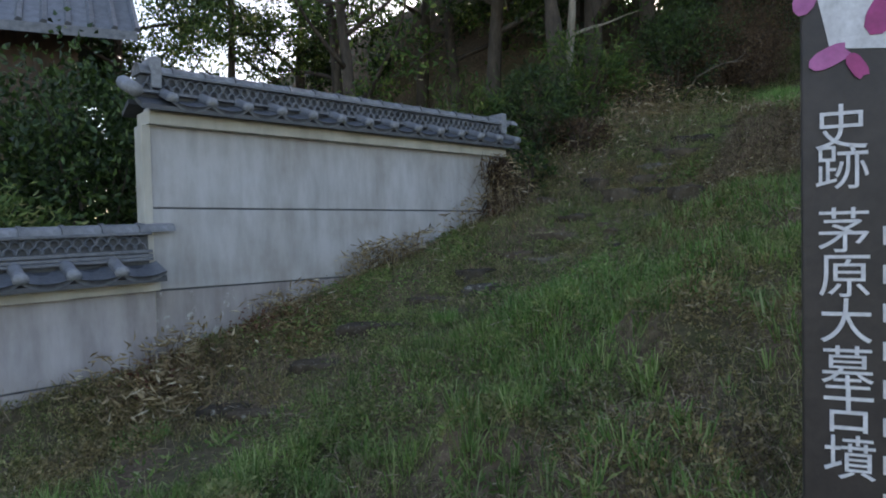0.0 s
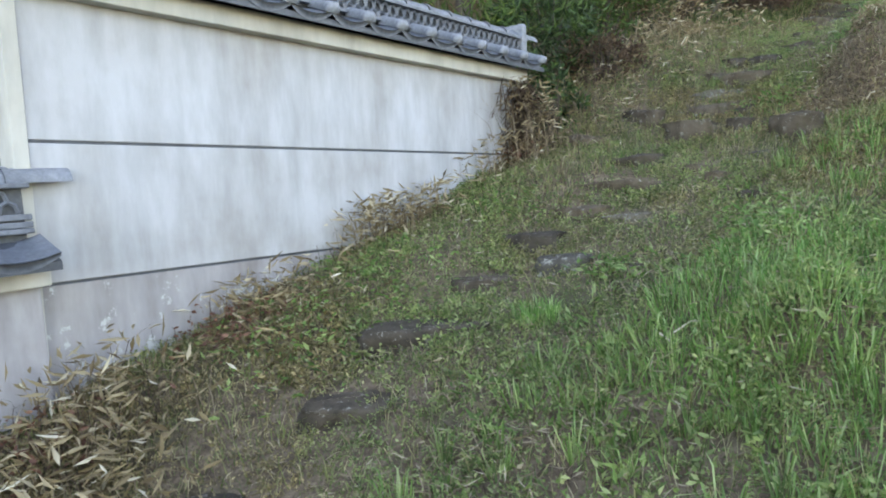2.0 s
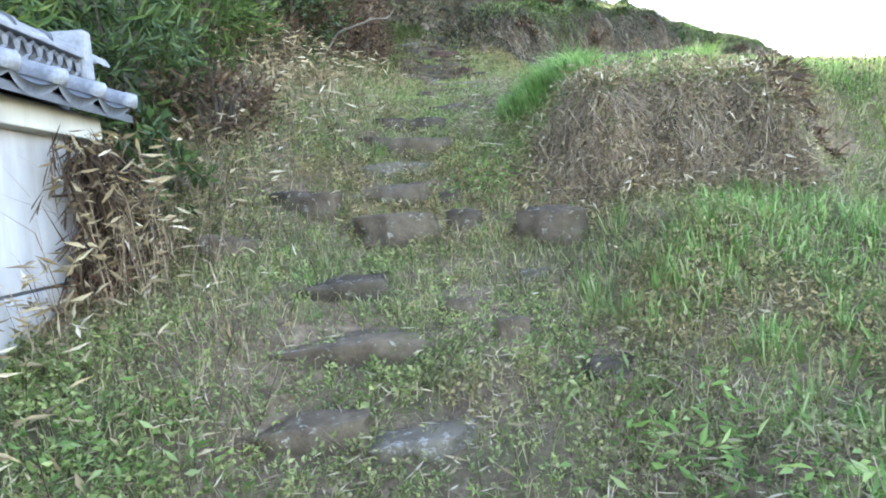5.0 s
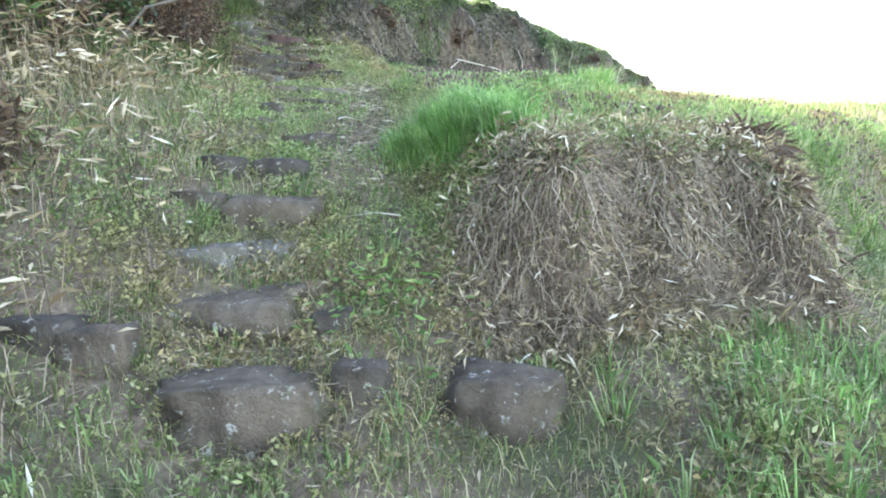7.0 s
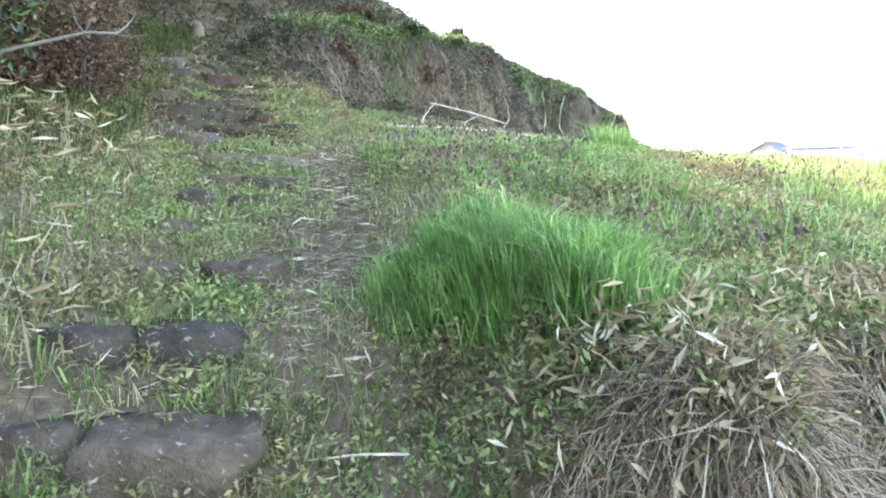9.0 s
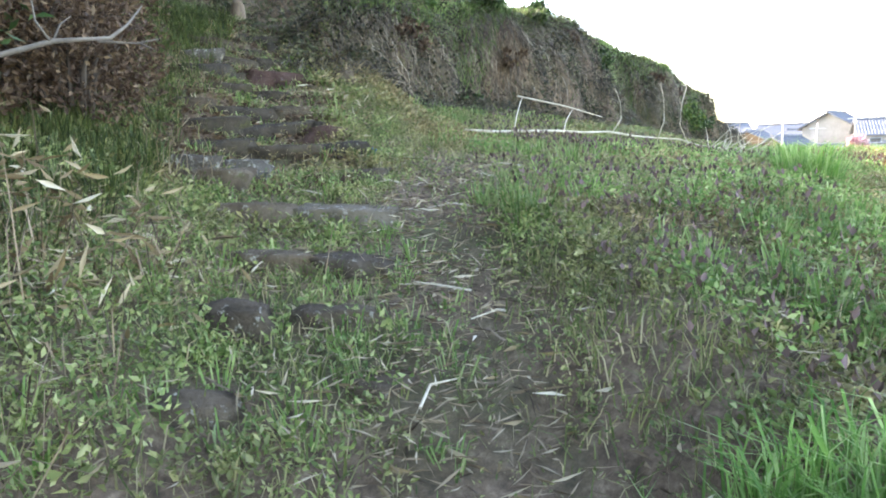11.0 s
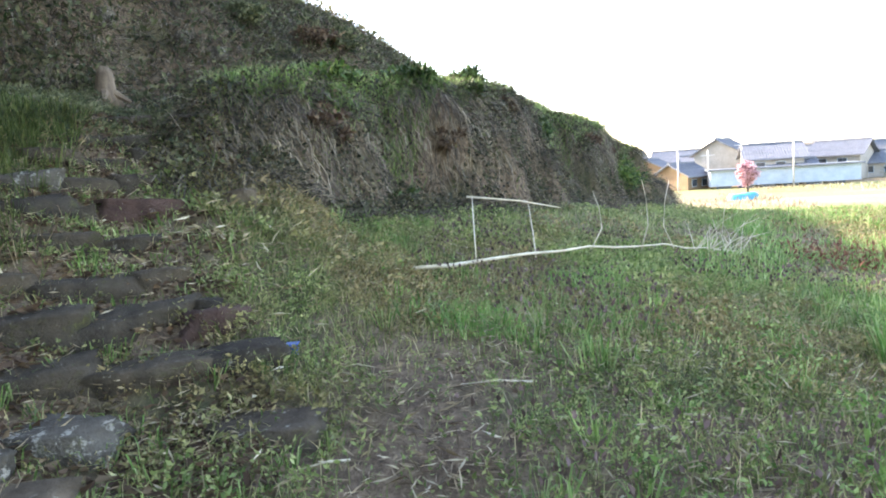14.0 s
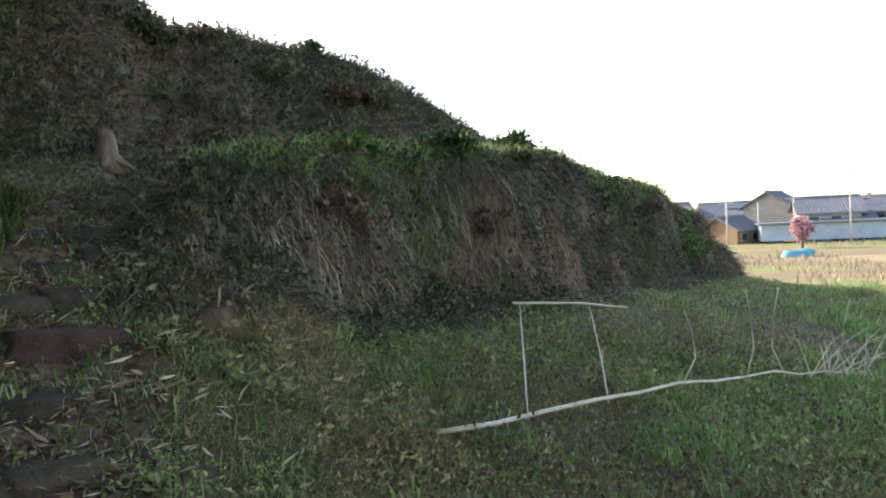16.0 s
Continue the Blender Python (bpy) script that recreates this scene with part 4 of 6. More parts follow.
    make_shrub("dark_bush", 4.7, 11.75, float(height(4.7, 11.75)) - 0.1, (0.9, 0.8, 0.9), DARK_LEAF, "dark evergreen bush over the bank", 48, 5000, (0.06, 0.03))
    make_shrub("brown_bush", 5.75, 12.0, float(height(5.75, 12.0)) - 0.1, (0.8, 0.7, 0.75), BROWN_LEAF, "withered reddish brown bush over the steps", 49, 5000, (0.05, 0.02))
    make_shrub("brown_bush", 6.2, 12.1, float(height(6.2, 12.1)) - 0.15, (0.6, 0.6, 0.6), BROWN_LEAF, "withered brown bush close above the steps", 63, 4200, (0.045, 0.018), None, "shrub", 0.4, 14)
    make_shrub("brown_bush", 5.55, 11.35, float(height(5.55, 11.35)) - 0.1, (0.5, 0.45, 0.45), BROWN_LEAF, "withered brown bush beside the steps", 65, 3600, (0.045, 0.018), None, "shrub", 0.4, 14)
    for k, (x, y, r, mat, kind) in enumerate(((5.3, 11.5, 0.5, BROWN_LEAF, "brown"), (5.95, 11.9, 0.5, BROWN_LEAF, "brown"), (4.6, 11.2, 0.5, BROWN_LEAF, "brown"))):
        make_shrub("brown_bush", x, y, float(height(x, y)) - 0.1, (r, r * 0.9, r), mat, "low withered brown bush on the bank", 160 + k, 3400, (0.045, 0.018), None, "shrub", 0.4, 14)
    # a bare bough that reaches over the bank
    z = float(height(4.0, 10.55))
    b = thing("bare_branch", 4.0, 10.55, z, "bare pale branch reaching out over the bank", "branch")
    def at(x, y, up):
        return (x - 4.0, y - 10.55, up - z)
    bm = bmesh.new()
    add_tube(bm, [(0, 0, -0.08), at(4.2, 10.2, 3.78), at(4.48, 9.95, 3.9), at(4.7, 9.96, 3.94), at(4.8, 9.99, 4.0), at(4.91, 10.03, 4.09)], [0.014, 0.011, 0.009, 0.007, 0.005, 0.002], 6)
    add_tube(bm, [at(4.64, 9.95, 3.92), at(4.74, 9.88, 3.92), at(4.8, 9.83, 3.94)], [0.005, 0.0035, 0.0015], 5)
    add_tube(bm, [at(4.48, 9.95, 3.9), at(4.52, 9.96, 3.96), at(4.56, 9.96, 3.99)], [0.0045, 0.003, 0.0015], 5)
    add_tube(bm, [at(4.47, 9.95, 3.9), at(4.45, 9.98, 3.96), at(4.45, 9.99, 4.04)], [0.0045, 0.003, 0.0015], 5)
    add_tube(bm, [at(4.74, 9.87, 3.92), at(4.78, 9.84, 3.9)], [0.004, 0.0015], 5)
    part("bough", bm, BOUGH, b, "", True)


build_woods()


# ---------------------------------------------------------------- the dry mound, the bank and the ground cover
HAY_PALE = leafy("straw_bits", [(0.0, (0.12, 0.09, 0.055)), (0.5, (0.28, 0.22, 0.14)), (1.0, (0.5, 0.43, 0.3))], 0.7, 0.2)
BANK_LEAF = leafy("bank_leaves", [(0.0, (0.02, 0.024, 0.014)), (0.5, (0.055, 0.06, 0.032)), (0.8, (0.11, 0.1, 0.055)), (1.0, (0.24, 0.2, 0.13))], 0.6, 0.25, None, 2.0)
CREST = leafy("crest_grass_blades", [(0.0, (0.1, 0.19, 0.06)), (0.6, (0.22, 0.34, 0.12)), (1.0, (0.45, 0.52, 0.27))], 0.5, 0.55, None, 2.0)
HILL_STEM = leafy("hill_stems", [(0.0, (0.03, 0.025, 0.02)), (0.5, (0.08, 0.066, 0.05)), (0.85, (0.165, 0.14, 0.105)), (1.0, (0.34, 0.3, 0.24))], 0.75, 0.2, None, 1.5)
HILL_LEAF = leafy("hill_weed_leaves", [(0.0, (0.04, 0.055, 0.025)), (0.5, (0.09, 0.105, 0.05)), (1.0, (0.2, 0.2, 0.11))], 0.7, 0.3, None, 2.5)
RUST_LEAF = leafy("rusty_leaves", [(0.0, (0.1, 0.04, 0.025)), (1.0, (0.26, 0.13, 0.08))], 0.6, 0.25)


def clump(name, cx, cy, spread, n, mat, label, category, length, width, tall=0.3, seed=0):
    """Leaves on thin upright stems round one place."""
    g = np.random.default_rng(seed)
    x, y = cx + g.normal(size=n) * spread, cy + g.normal(size=n) * spread
    at = on_ground(x, y, 0.0)
    at[:, 2] += g.uniform(0, 1, n) * tall
    way = np.concatenate([g.normal(size=(n, 2)), g.uniform(-0.4, 0.8, (n, 1))], axis=1)
    stuff_mesh(name, leaf_verts(at, way, g.uniform(*length, n), g.uniform(*width, n)), LEAF_FACES, mat, label, category)


def clumps():
    for k, (x, y, r, n, tall) in enumerate(((-0.86, 6.85, 0.17, 420, 0.36), (-0.5, 7.15, 0.18, 340, 0.32), (-2.35, 5.2, 0.22, 360, 0.28), (-1.6, 5.95, 0.2, 240, 0.25), (-2.2, 4.6, 0.2, 260, 0.22), (0.2, 7.75, 0.2, 160, 0.4),
                                            (0.72, 8.05, 0.16, 240, 0.8), (0.95, 8.3, 0.15, 200, 0.6), (4.38, 9.78, 0.2, 90, 0.05), (4.75, 10.0, 0.2, 50, 0.06), (8.2, 11.3, 0.25, 70, 0.08), (7.7, 11.1, 0.25, 50, 0.03), (-2.7, 4.75, 0.2, 80, 0.25), (1.9, 8.7, 0.3, 200, 0.4), (2.7, 9.2, 0.3, 240, 0.45), (3.4, 9.9, 0.3, 260, 0.5), (4.4, 10.2, 0.3, 160, 0.35), (3.0, 10.2, 0.3, 200, 0.6))):
        clump("dry_bamboo_sprigs", x, y, r, n, STRAW, "pale yellow dry bamboo sprigs", "dead leaves", (0.06, 0.15), (0.012, 0.024), tall, 200 + k)
        g = np.random.default_rng(300 + k)
        m = int(n * 0.4) if tall > 0.2 else n // 3
        px, py = x + g.normal(size=m) * r, y + g.normal(size=m) * r
        stuff_mesh("dry_stems", blade_verts(on_ground(px, py), g.normal(size=(m, 2)) * 0.35, g.uniform(0.5, 1.2, m) * tall * 1.1, g.uniform(0.003, 0.006, m)), BLADE_FACES, HAY, "thin dry stems standing in a clump", "dead grass")
    for k, (x, y, r, n) in enumerate(((0.4, 5.5, 0.1, 150), (1.05, 5.05, 0.18, 320), (1.3, 5.5, 0.15, 200), (0.15, 7.0, 0.18, 260), (-1.4, 5.6, 0.25, 420), (-0.9, 6.2, 0.25, 380), (2.9, 7.4, 0.2, 260))):
        clump("broadleaf_weed", x, y, r, n, GRASS, "bright green broad-leaved weed in the turf", "weeds", (0.03, 0.075), (0.013, 0.025), 0.1, 400 + k)
    for k, (x, y, r, n) in enumerate(((-1.75, 5.75, 0.18, 260), (-2.45, 4.95, 0.15, 180), (0.62, 8.15, 0.14, 200))):
        clump("rusty_weed", x, y, r, n, RUST_LEAF, "withered rust-red weeds at the wall's foot", "weeds", (0.03, 0.06), (0.012, 0.025), 0.16, 500 + k)


def wall_creeper():
    """Dry brown creeper over the far end of the plastered wall."""
    g = np.random.default_rng(77)
    n = 900
    c, d = math.cos(radians(WALL_TURN)), math.sin(radians(WALL_TURN))
    f = 4.55 - np.abs(g.normal(size=n)) * 0.17
    out = 0.03 + np.abs(g.normal(size=n)) * 0.1
    z = g.uniform(1.5, 2.5, n)
    at = np.stack([-2.62 + c * f + d * out, 5.42 + d * f - c * out, z], axis=1)
    way = g.normal(size=(n, 3)) * 0.45 + (0, 0, -1)
    stuff_mesh("dry_creeper", leaf_verts(at, way, g.uniform(0.12, 0.45, n), g.uniform(0.004, 0.009, n)), LEAF_FACES, BROWN_LEAF, "dry brown creeper over the end of the wall", "creeper")


def tussocks(name, x, y, blades, length, mat, label, spread=0.035):
    """Grass in tussocks: the blades of each fan out from one root."""
    m = len(x)
    size = RNG.uniform(0.6, 1.25, m)
    rep = np.repeat(np.arange(m), blades)
    n = len(rep)
    a, r = RNG.uniform(0, math.tau, n), np.sqrt(RNG.uniform(0, 1, n))
    out = np.stack([np.cos(a) * r, np.sin(a) * r], axis=1)
    at = on_ground(x[rep] + out[:, 0] * spread * size[rep], y[rep] + out[:, 1] * spread * size[rep])
    stuff_mesh(name, blade_verts(at, out * 0.75 + RNG.normal(size=(n, 2)) * 0.18, RNG.uniform(*length, n) * size[rep], RNG.uniform(0.005, 0.01, n), 1.1), BLADE_FACES, mat, label, "grass")


def bare(x, y):
    """Where the earth lies open: the trodden path and a worn patch at the foot of the slope."""
    s, v = along(x, y), across(x, y)
    mid = np.interp(s, [5.6, 7.0, 7.4, 8.4, 9.0, 9.6], [-0.25, -0.2, -0.33, -0.42, -0.55, -0.7])
    trod = sstep(0.42, 0.15, np.abs(v - mid) + 0.25 * (vnoise(x, y, 0.25, 73) - 0.5)) * sstep(5.6, 6.6, s) * (1 - sstep(9.3, 10.0, s))
    worn = sstep(0.42, 0.22, np.hypot((x + 1.85) * 0.7, y - 3.62) + 0.2 * (vnoise(x, y, 0.2, 74) - 0.5))
    stair = 0.75 * sstep(8.9, 9.6, s) * sstep(0.0, 0.2, v) * (1 - sstep(0.95, 1.2, v)) * (1 - sstep(12.6, 13.2, s))
    out = np.maximum(np.maximum(trod, worn), stair)
    for sx, sy, w, h, yaw in LOWER_STONES + MIDDLE_STONES + UPPER_STONES + PALE_STONES:
        c, d = math.cos(radians(yaw)), math.sin(radians(yaw))
        a, b = (x - sx) * c + (y - sy) * d, -(x - sx) * d + (y - sy) * c - 0.08
        out = np.maximum(out, 0.75 * (np.hypot(a / (w * 0.5), b / 0.18) < 1))
    return out


def cover():
    # low herbs: small plants of five leaves each
    x, y = plan(170000, -3.2, 12.8, -4.6, 2.4)
    s, v = along(x, y), across(x, y)
    trod = bare(x, y)
    x, y = keep(x, y, (0.3 + 0.7 * sstep(0.36, 0.55, 0.6 * vnoise(x, y, 0.45, 11) + 0.4 * vnoise(x, y, 0.16, 20))) * (1 - 0.85 * trod))
    m = len(x)
    size = RNG.uniform(0.6, 1.5, m) * (0.7 + 0.8 * vnoise(x, y, 0.6, 23))
    rep = np.repeat(np.arange(m), 5)
    n = len(rep)
    turn = RNG.uniform(0, math.tau, n)
    way = np.stack([np.cos(turn), np.sin(turn), RNG.uniform(0.05, 1.3, n)], axis=1)
    at = on_ground(x, y, 0.0)[rep] + np.stack([np.cos(turn) * 0.008, np.sin(turn) * 0.008, RNG.uniform(0.0, 0.05, n) * size[rep]], axis=1)
    stuff_mesh("herbs", leaf_verts(at, way, RNG.uniform(0.011, 0.023, n) * size[rep], RNG.uniform(0.006, 0.011, n) * size[rep]), LEAF_FACES, HERB, "low green herbs and clover covering the ground", "herbs")
    # turf
    x, y = plan(200000, -3.2, 12.8, -4.8, 2.2)
    s, v = along(x, y), across(x, y)
    trod = bare(x, y)
    patch = vnoise(x, y, 0.8, 12)
    x, y = keep(x, y, (0.45 + 0.55 * sstep(0.4, 0.6, patch)) * (1 - 0.85 * trod))
    n = len(x)
    stuff_mesh("turf", blade_verts(on_ground(x, y), RNG.normal(size=(n, 2)) * 0.55, RNG.uniform(0.04, 0.14, n), RNG.uniform(0.003, 0.007, n)), BLADE_FACES, TURF, "short mixed green and dry turf", "grass")
    # tussocks of lush grass in patches
    x, y = plan(5200, -2.6, 12.5, -4.8, -0.6)
    s, v = along(x, y), across(x, y)
    lush = sstep(0.5, 0.66, vnoise(x, y, 0.75, 13)) * 0.75 + 0.3 * sstep(0.5, 0.7, vnoise(x, y, 0.3, 14)) * (s > 7)
    lush = np.maximum(lush, sstep(-1.0, -1.5, v) * sstep(3.6, 2.8, s) * 0.8 * sstep(0.42, 0.6, vnoise(x, y, 0.55, 24)))
    lush = lush * (1 - ((s > 4.3) & (s < 5.5)))
    x, y = keep(x, y, lush * (1 - bare(x, y)))
    tussocks("lush_grass", x, y, 17, (0.1, 0.24), GRASS, "tussocks of lush green grass growing in patches")
    # broad-leaved weeds among them
    x, y = plan(11000, -3.0, 4.2, -4.6, -0.4)
    x, y = keep(x, y, sstep(0.5, 0.62, vnoise(x, y, 0.5, 71)))
    n = len(x)
    stuff_mesh("sorrel", leaf_verts(on_ground(x, y, 0.02), np.concatenate([RNG.normal(size=(n, 2)), RNG.uniform(0.3, 1.3, (n, 1))], axis=1), RNG.uniform(0.04, 0.1, n), RNG.uniform(0.012, 0.025, n)), LEAF_FACES, GRASS, "green sorrel and other broad-leaved weeds", "weeds")
    # thatch of last year's grass
    x, y = plan(16000, -3.2, 4.2, -4.6, 0.4)
    x, y = keep(x, y, sstep(0.54, 0.66, vnoise(x, y, 0.7, 72)) + sstep(0.6, 0.2, np.hypot(x - 0.95, y - 2.9)))
    n = len(x)
    stuff_mesh("old_thatch", blade_verts(on_ground(x, y), RNG.normal(size=(n, 2)) * 1.1, RNG.uniform(0.06, 0.2, n), RNG.uniform(0.003, 0.006, n), 1.4), BLADE_FACES, HAY, "matted brown thatch of old grass", "dead grass")
    # meadow and slopes farther off
    n0 = 150000
    x, y = 8 + 16 * RNG.uniform(0, 1, n0) ** 1.3, RNG.uniform(-3, 12, n0)
    x, y = keep(x, y, (bank_dist(x, y) < 0.1) & (along(x, y) > 9.5))
    n = len(x)
    stuff_mesh("meadow_grass", blade_verts(on_ground(x, y), RNG.normal(size=(n, 2)) * 0.75, RNG.uniform(0.04, 0.13, n) * (0.4 + vnoise(x, y, 1.1, 33)), RNG.uniform(0.007, 0.013, n), 0.9), BLADE_FACES, MEADOW, "dull green meadow grass running to the fields", "grass")
    x, y = 8 + 12 * RNG.uniform(0, 1, 60000) ** 1.3, RNG.uniform(-1, 12, 60000)
    x, y = keep(x, y, (bank_dist(x, y) < 0.1) * (along(x, y) > 9.5) * sstep(0.4, 0.62, 0.6 * vnoise(x, y, 0.7, 75) + 0.4 * vnoise(x, y, 0.25, 76)))
    n = len(x)
    stuff_mesh("meadow_herbs", leaf_verts(on_ground(x, y, 0.02) + np.stack([0 * x, 0 * x, RNG.uniform(0, 0.08, n)], axis=1), np.concatenate([RNG.normal(size=(n, 2)), RNG.uniform(0.1, 1.2, (n, 1))], axis=1), RNG.uniform(0.025, 0.06, n), RNG.uniform(0.014, 0.03, n)), LEAF_FACES, HERB, "low herbs among the meadow grass", "herbs")
    x, y = 8 + 11 * RNG.uniform(0, 1, 1500) ** 1.2, RNG.uniform(1, 11, 1500)
    x, y = keep(x, y, (bank_dist(x, y) < -0.3) * (along(x, y) > 9.0) * sstep(0.55, 0.7, vnoise(x, y, 0.9, 77)))
    tussocks("meadow_tussocks", x, y, 16, (0.12, 0.26), GRASS, "brighter tussocks of grass in the meadow", 0.06)
    # brighter grass on the outer meadow: extra sunlight put into the colour
    x, y = RNG.uniform(9.5, 20, 2600), RNG.uniform(1, 8.4, 2600)
    x, y = keep(x, y, sstep(0.4, 0.62, vnoise(x, y, 0.9, 84)) * (bank_dist(x, y) < -1.5))
    tussocks("sunlit_tussocks", x, y, 14, (0.1, 0.26), FRESH, "yellow-green tussocks of grass, sunlight put into their bright colour", 0.07)
    x, y = RNG.uniform(3.5, 18, 60000), RNG.uniform(-2, 6.6, 60000)
    x, y = keep(x, y, (across(x, y) < -2.3) & (along(x, y) > 4.0))
    n = len(x)
    stuff_mesh("slope_grass", blade_verts(on_ground(x, y), RNG.normal(size=(n, 2)) * 0.6, RNG.uniform(0.06, 0.2, n), RNG.uniform(0.006, 0.012, n), 0.9), BLADE_FACES, MEADOW, "grass on the outer slope of the terrace", "grass")
    # clover and chickweed in fresh patches on the terrace
    x, y = plan(70000, 5.6, 13.0, -5.0, -0.9)
    x, y = keep(x, y, sstep(0.42, 0.62, 0.6 * vnoise(x, y, 0.7, 41) + 0.4 * vnoise(x, y, 0.22, 42)) * (1 - 0.85 * sstep(7.8, 9.6, along(x, y))))
    n = len(x)
    stuff_mesh("clover", leaf_verts(on_ground(x, y, 0.02) + np.stack([0 * x, 0 * x, RNG.uniform(0, 0.1, n)], axis=1), np.concatenate([RNG.normal(size=(n, 2)), RNG.uniform(0.1, 1.2, (n, 1))], axis=1), RNG.uniform(0.016, 0.036, n), RNG.uniform(0.009, 0.018, n)), LEAF_FACES, GRASS, "fresh green clover and chickweed in the meadow", "clover")
    # purple flower heads
    x, y = plan(11000, 5.6, 13.5, -5.2, -0.75)
    x, y = keep(x, y, 0.75 * sstep(0.48, 0.66, vnoise(x, y, 0.9, 15)))
    n = len(x)
    at = on_ground(x, y, 0.07) + np.stack([0 * x, 0 * x, RNG.uniform(0, 0.09, n)], axis=1)
    stuff_mesh("purple_flowers", leaf_verts(at, np.concatenate([RNG.normal(size=(n, 2)) * 0.35, np.ones((n, 1))], axis=1), RNG.uniform(0.02, 0.045, n), RNG.uniform(0.014, 0.024, n)), LEAF_FACES, PURPLE, "dull purple dead-nettle flower heads in the meadow", "flowers")
    # dry bamboo leaves
    x, y = plan(30000, -2.5, 12.5, -2.0, 2.6)
    s, v = along(x, y), across(x, y)
    chance = 0.1 + 0.9 * sstep(0.5, 1.2, v) * sstep(0.45, 0.65, vnoise(x, y, 0.6, 16)) + 0.35 * sstep(0.55, 0.2, np.abs(v + 0.33)) * (s > 5.6)
    x, y = keep(x, y, chance * 0.36)
    n = len(x)
    way = np.concatenate([RNG.normal(size=(n, 2)), RNG.uniform(-0.1, 0.9, (n, 1)) * sstep(0.3, 1.0, across(x, y))[:, None] + 0.08], axis=1)
    stuff_mesh("dry_leaves", leaf_verts(on_ground(x, y, 0.025), way, RNG.uniform(0.045, 0.13, n), RNG.uniform(0.008, 0.018, n)), LEAF_FACES, STRAW, "pale dry bamboo leaves scattered over the slope", "dead leaves")
    # litter of straw between the herbs
    x, y = plan(50000, -3.0, 12.6, -4.0, 2.5)
    x, y = keep(x, y, (0.2 + 0.8 * sstep(0.45, 0.65, vnoise(x, y, 0.45, 19))) * (1 - 0.8 * (bare(x, y) > 0.6) * (along(x, y) < 5)))
    n = len(x)
    way = np.concatenate([RNG.normal(size=(n, 2)), RNG.uniform(-0.1, 0.5, (n, 1))], axis=1)
    stuff_mesh("straw_litter", leaf_verts(on_ground(x, y, 0.02) + np.stack([0 * x, 0 * x, RNG.uniform(0, 0.04, n)], axis=1), way, RNG.uniform(0.03, 0.1, n), RNG.uniform(0.004, 0.009, n)), LEAF_FACES, HAY_PALE, "fine dry straw lying between the herbs", "straw")
    x, y = plan(7000, 5.4, 9.8, -1.2, 0.5)
    x, y = keep(x, y, bare(x, y))
    n = len(x)
    stuff_mesh("path_straw", leaf_verts(on_ground(x, y, 0.02), np.concatenate([RNG.normal(size=(n, 2)), RNG.uniform(-0.05, 0.3, (n, 1))], axis=1), RNG.uniform(0.02, 0.1, n), RNG.uniform(0.003, 0.007, n)), LEAF_FACES, HAY, "trodden straw and stalks on the path", "straw")
    # dry stems on the left slope and at the wall's foot
    x, y = plan(15000, -2.2, 12.0, 0.65, 2.6)
    x, y = keep(x, y, 0.05 + 0.7 * sstep(0.4, 0.65, vnoise(x, y, 0.7, 17)))
    n = len(x)
    stuff_mesh("dry_grass", blade_verts(on_ground(x, y), RNG.normal(size=(n, 2)) * 0.7, RNG.uniform(0.1, 0.32, n), RNG.uniform(0.003, 0.007, n), 0.9), BLADE_FACES, HAY, "dry standing grass on the slope", "dead grass")

    # grass on the bank beside the steps, its shade put into the dark colour
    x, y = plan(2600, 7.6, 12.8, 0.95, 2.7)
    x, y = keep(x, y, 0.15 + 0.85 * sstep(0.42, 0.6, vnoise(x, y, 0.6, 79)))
    tussocks("shaded_grass", x, y, 16, (0.1, 0.26), SHADE_GRASS, "dark green grass beside the steps, shade put into its colour", 0.06)
    # dark leaf litter added on the treads of the upper flight, its colour standing in for shade
    x, y = plan(9000, 8.9, 13.2, -0.1, 1.35)
    n = len(x)
    stuff_mesh("leaf_litter", leaf_verts(on_ground(x, y, 0.012), np.concatenate([RNG.normal(size=(n, 2)), RNG.uniform(-0.05, 0.35, (n, 1))], axis=1), RNG.uniform(0.03, 0.07, n), RNG.uniform(0.015, 0.035, n)), LEAF_FACES, BROWN_LEAF, "dark brown leaf litter added to shade the treads of the steps", "dead leaves")
    # tufts that root between the step stones
    x, y = plan(420, 3.2, 12.4, -0.3, 0.95)
    x, y = keep(x, y, (1 - sstep(0.1, 0.25, np.abs(np.mod(along(x, y), 0.42) - 0.2))) * 0.8)
    tussocks("step_tufts", x, y, 14, (0.06, 0.15), GRASS, "small green tufts between the step stones", 0.05)
    # weeds and litter round the stump at the top of the steps
    x, y = plan(16000, 12.3, 17.5, -1.2, 2.6)
    n = len(x)
    stuff_mesh("terrace_weeds", leaf_verts(on_ground(x, y, 0.0) + np.stack([0 * x, 0 * x, RNG.uniform(0, 0.06, n)], axis=1), np.concatenate([RNG.normal(size=(n, 2)), RNG.uniform(0.1, 1, (n, 1))], axis=1), RNG.uniform(0.03, 0.08, n), RNG.uniform(0.012, 0.03, n)), LEAF_FACES, HILL_LEAF, "dull weeds and litter on the upper terrace", "weeds")


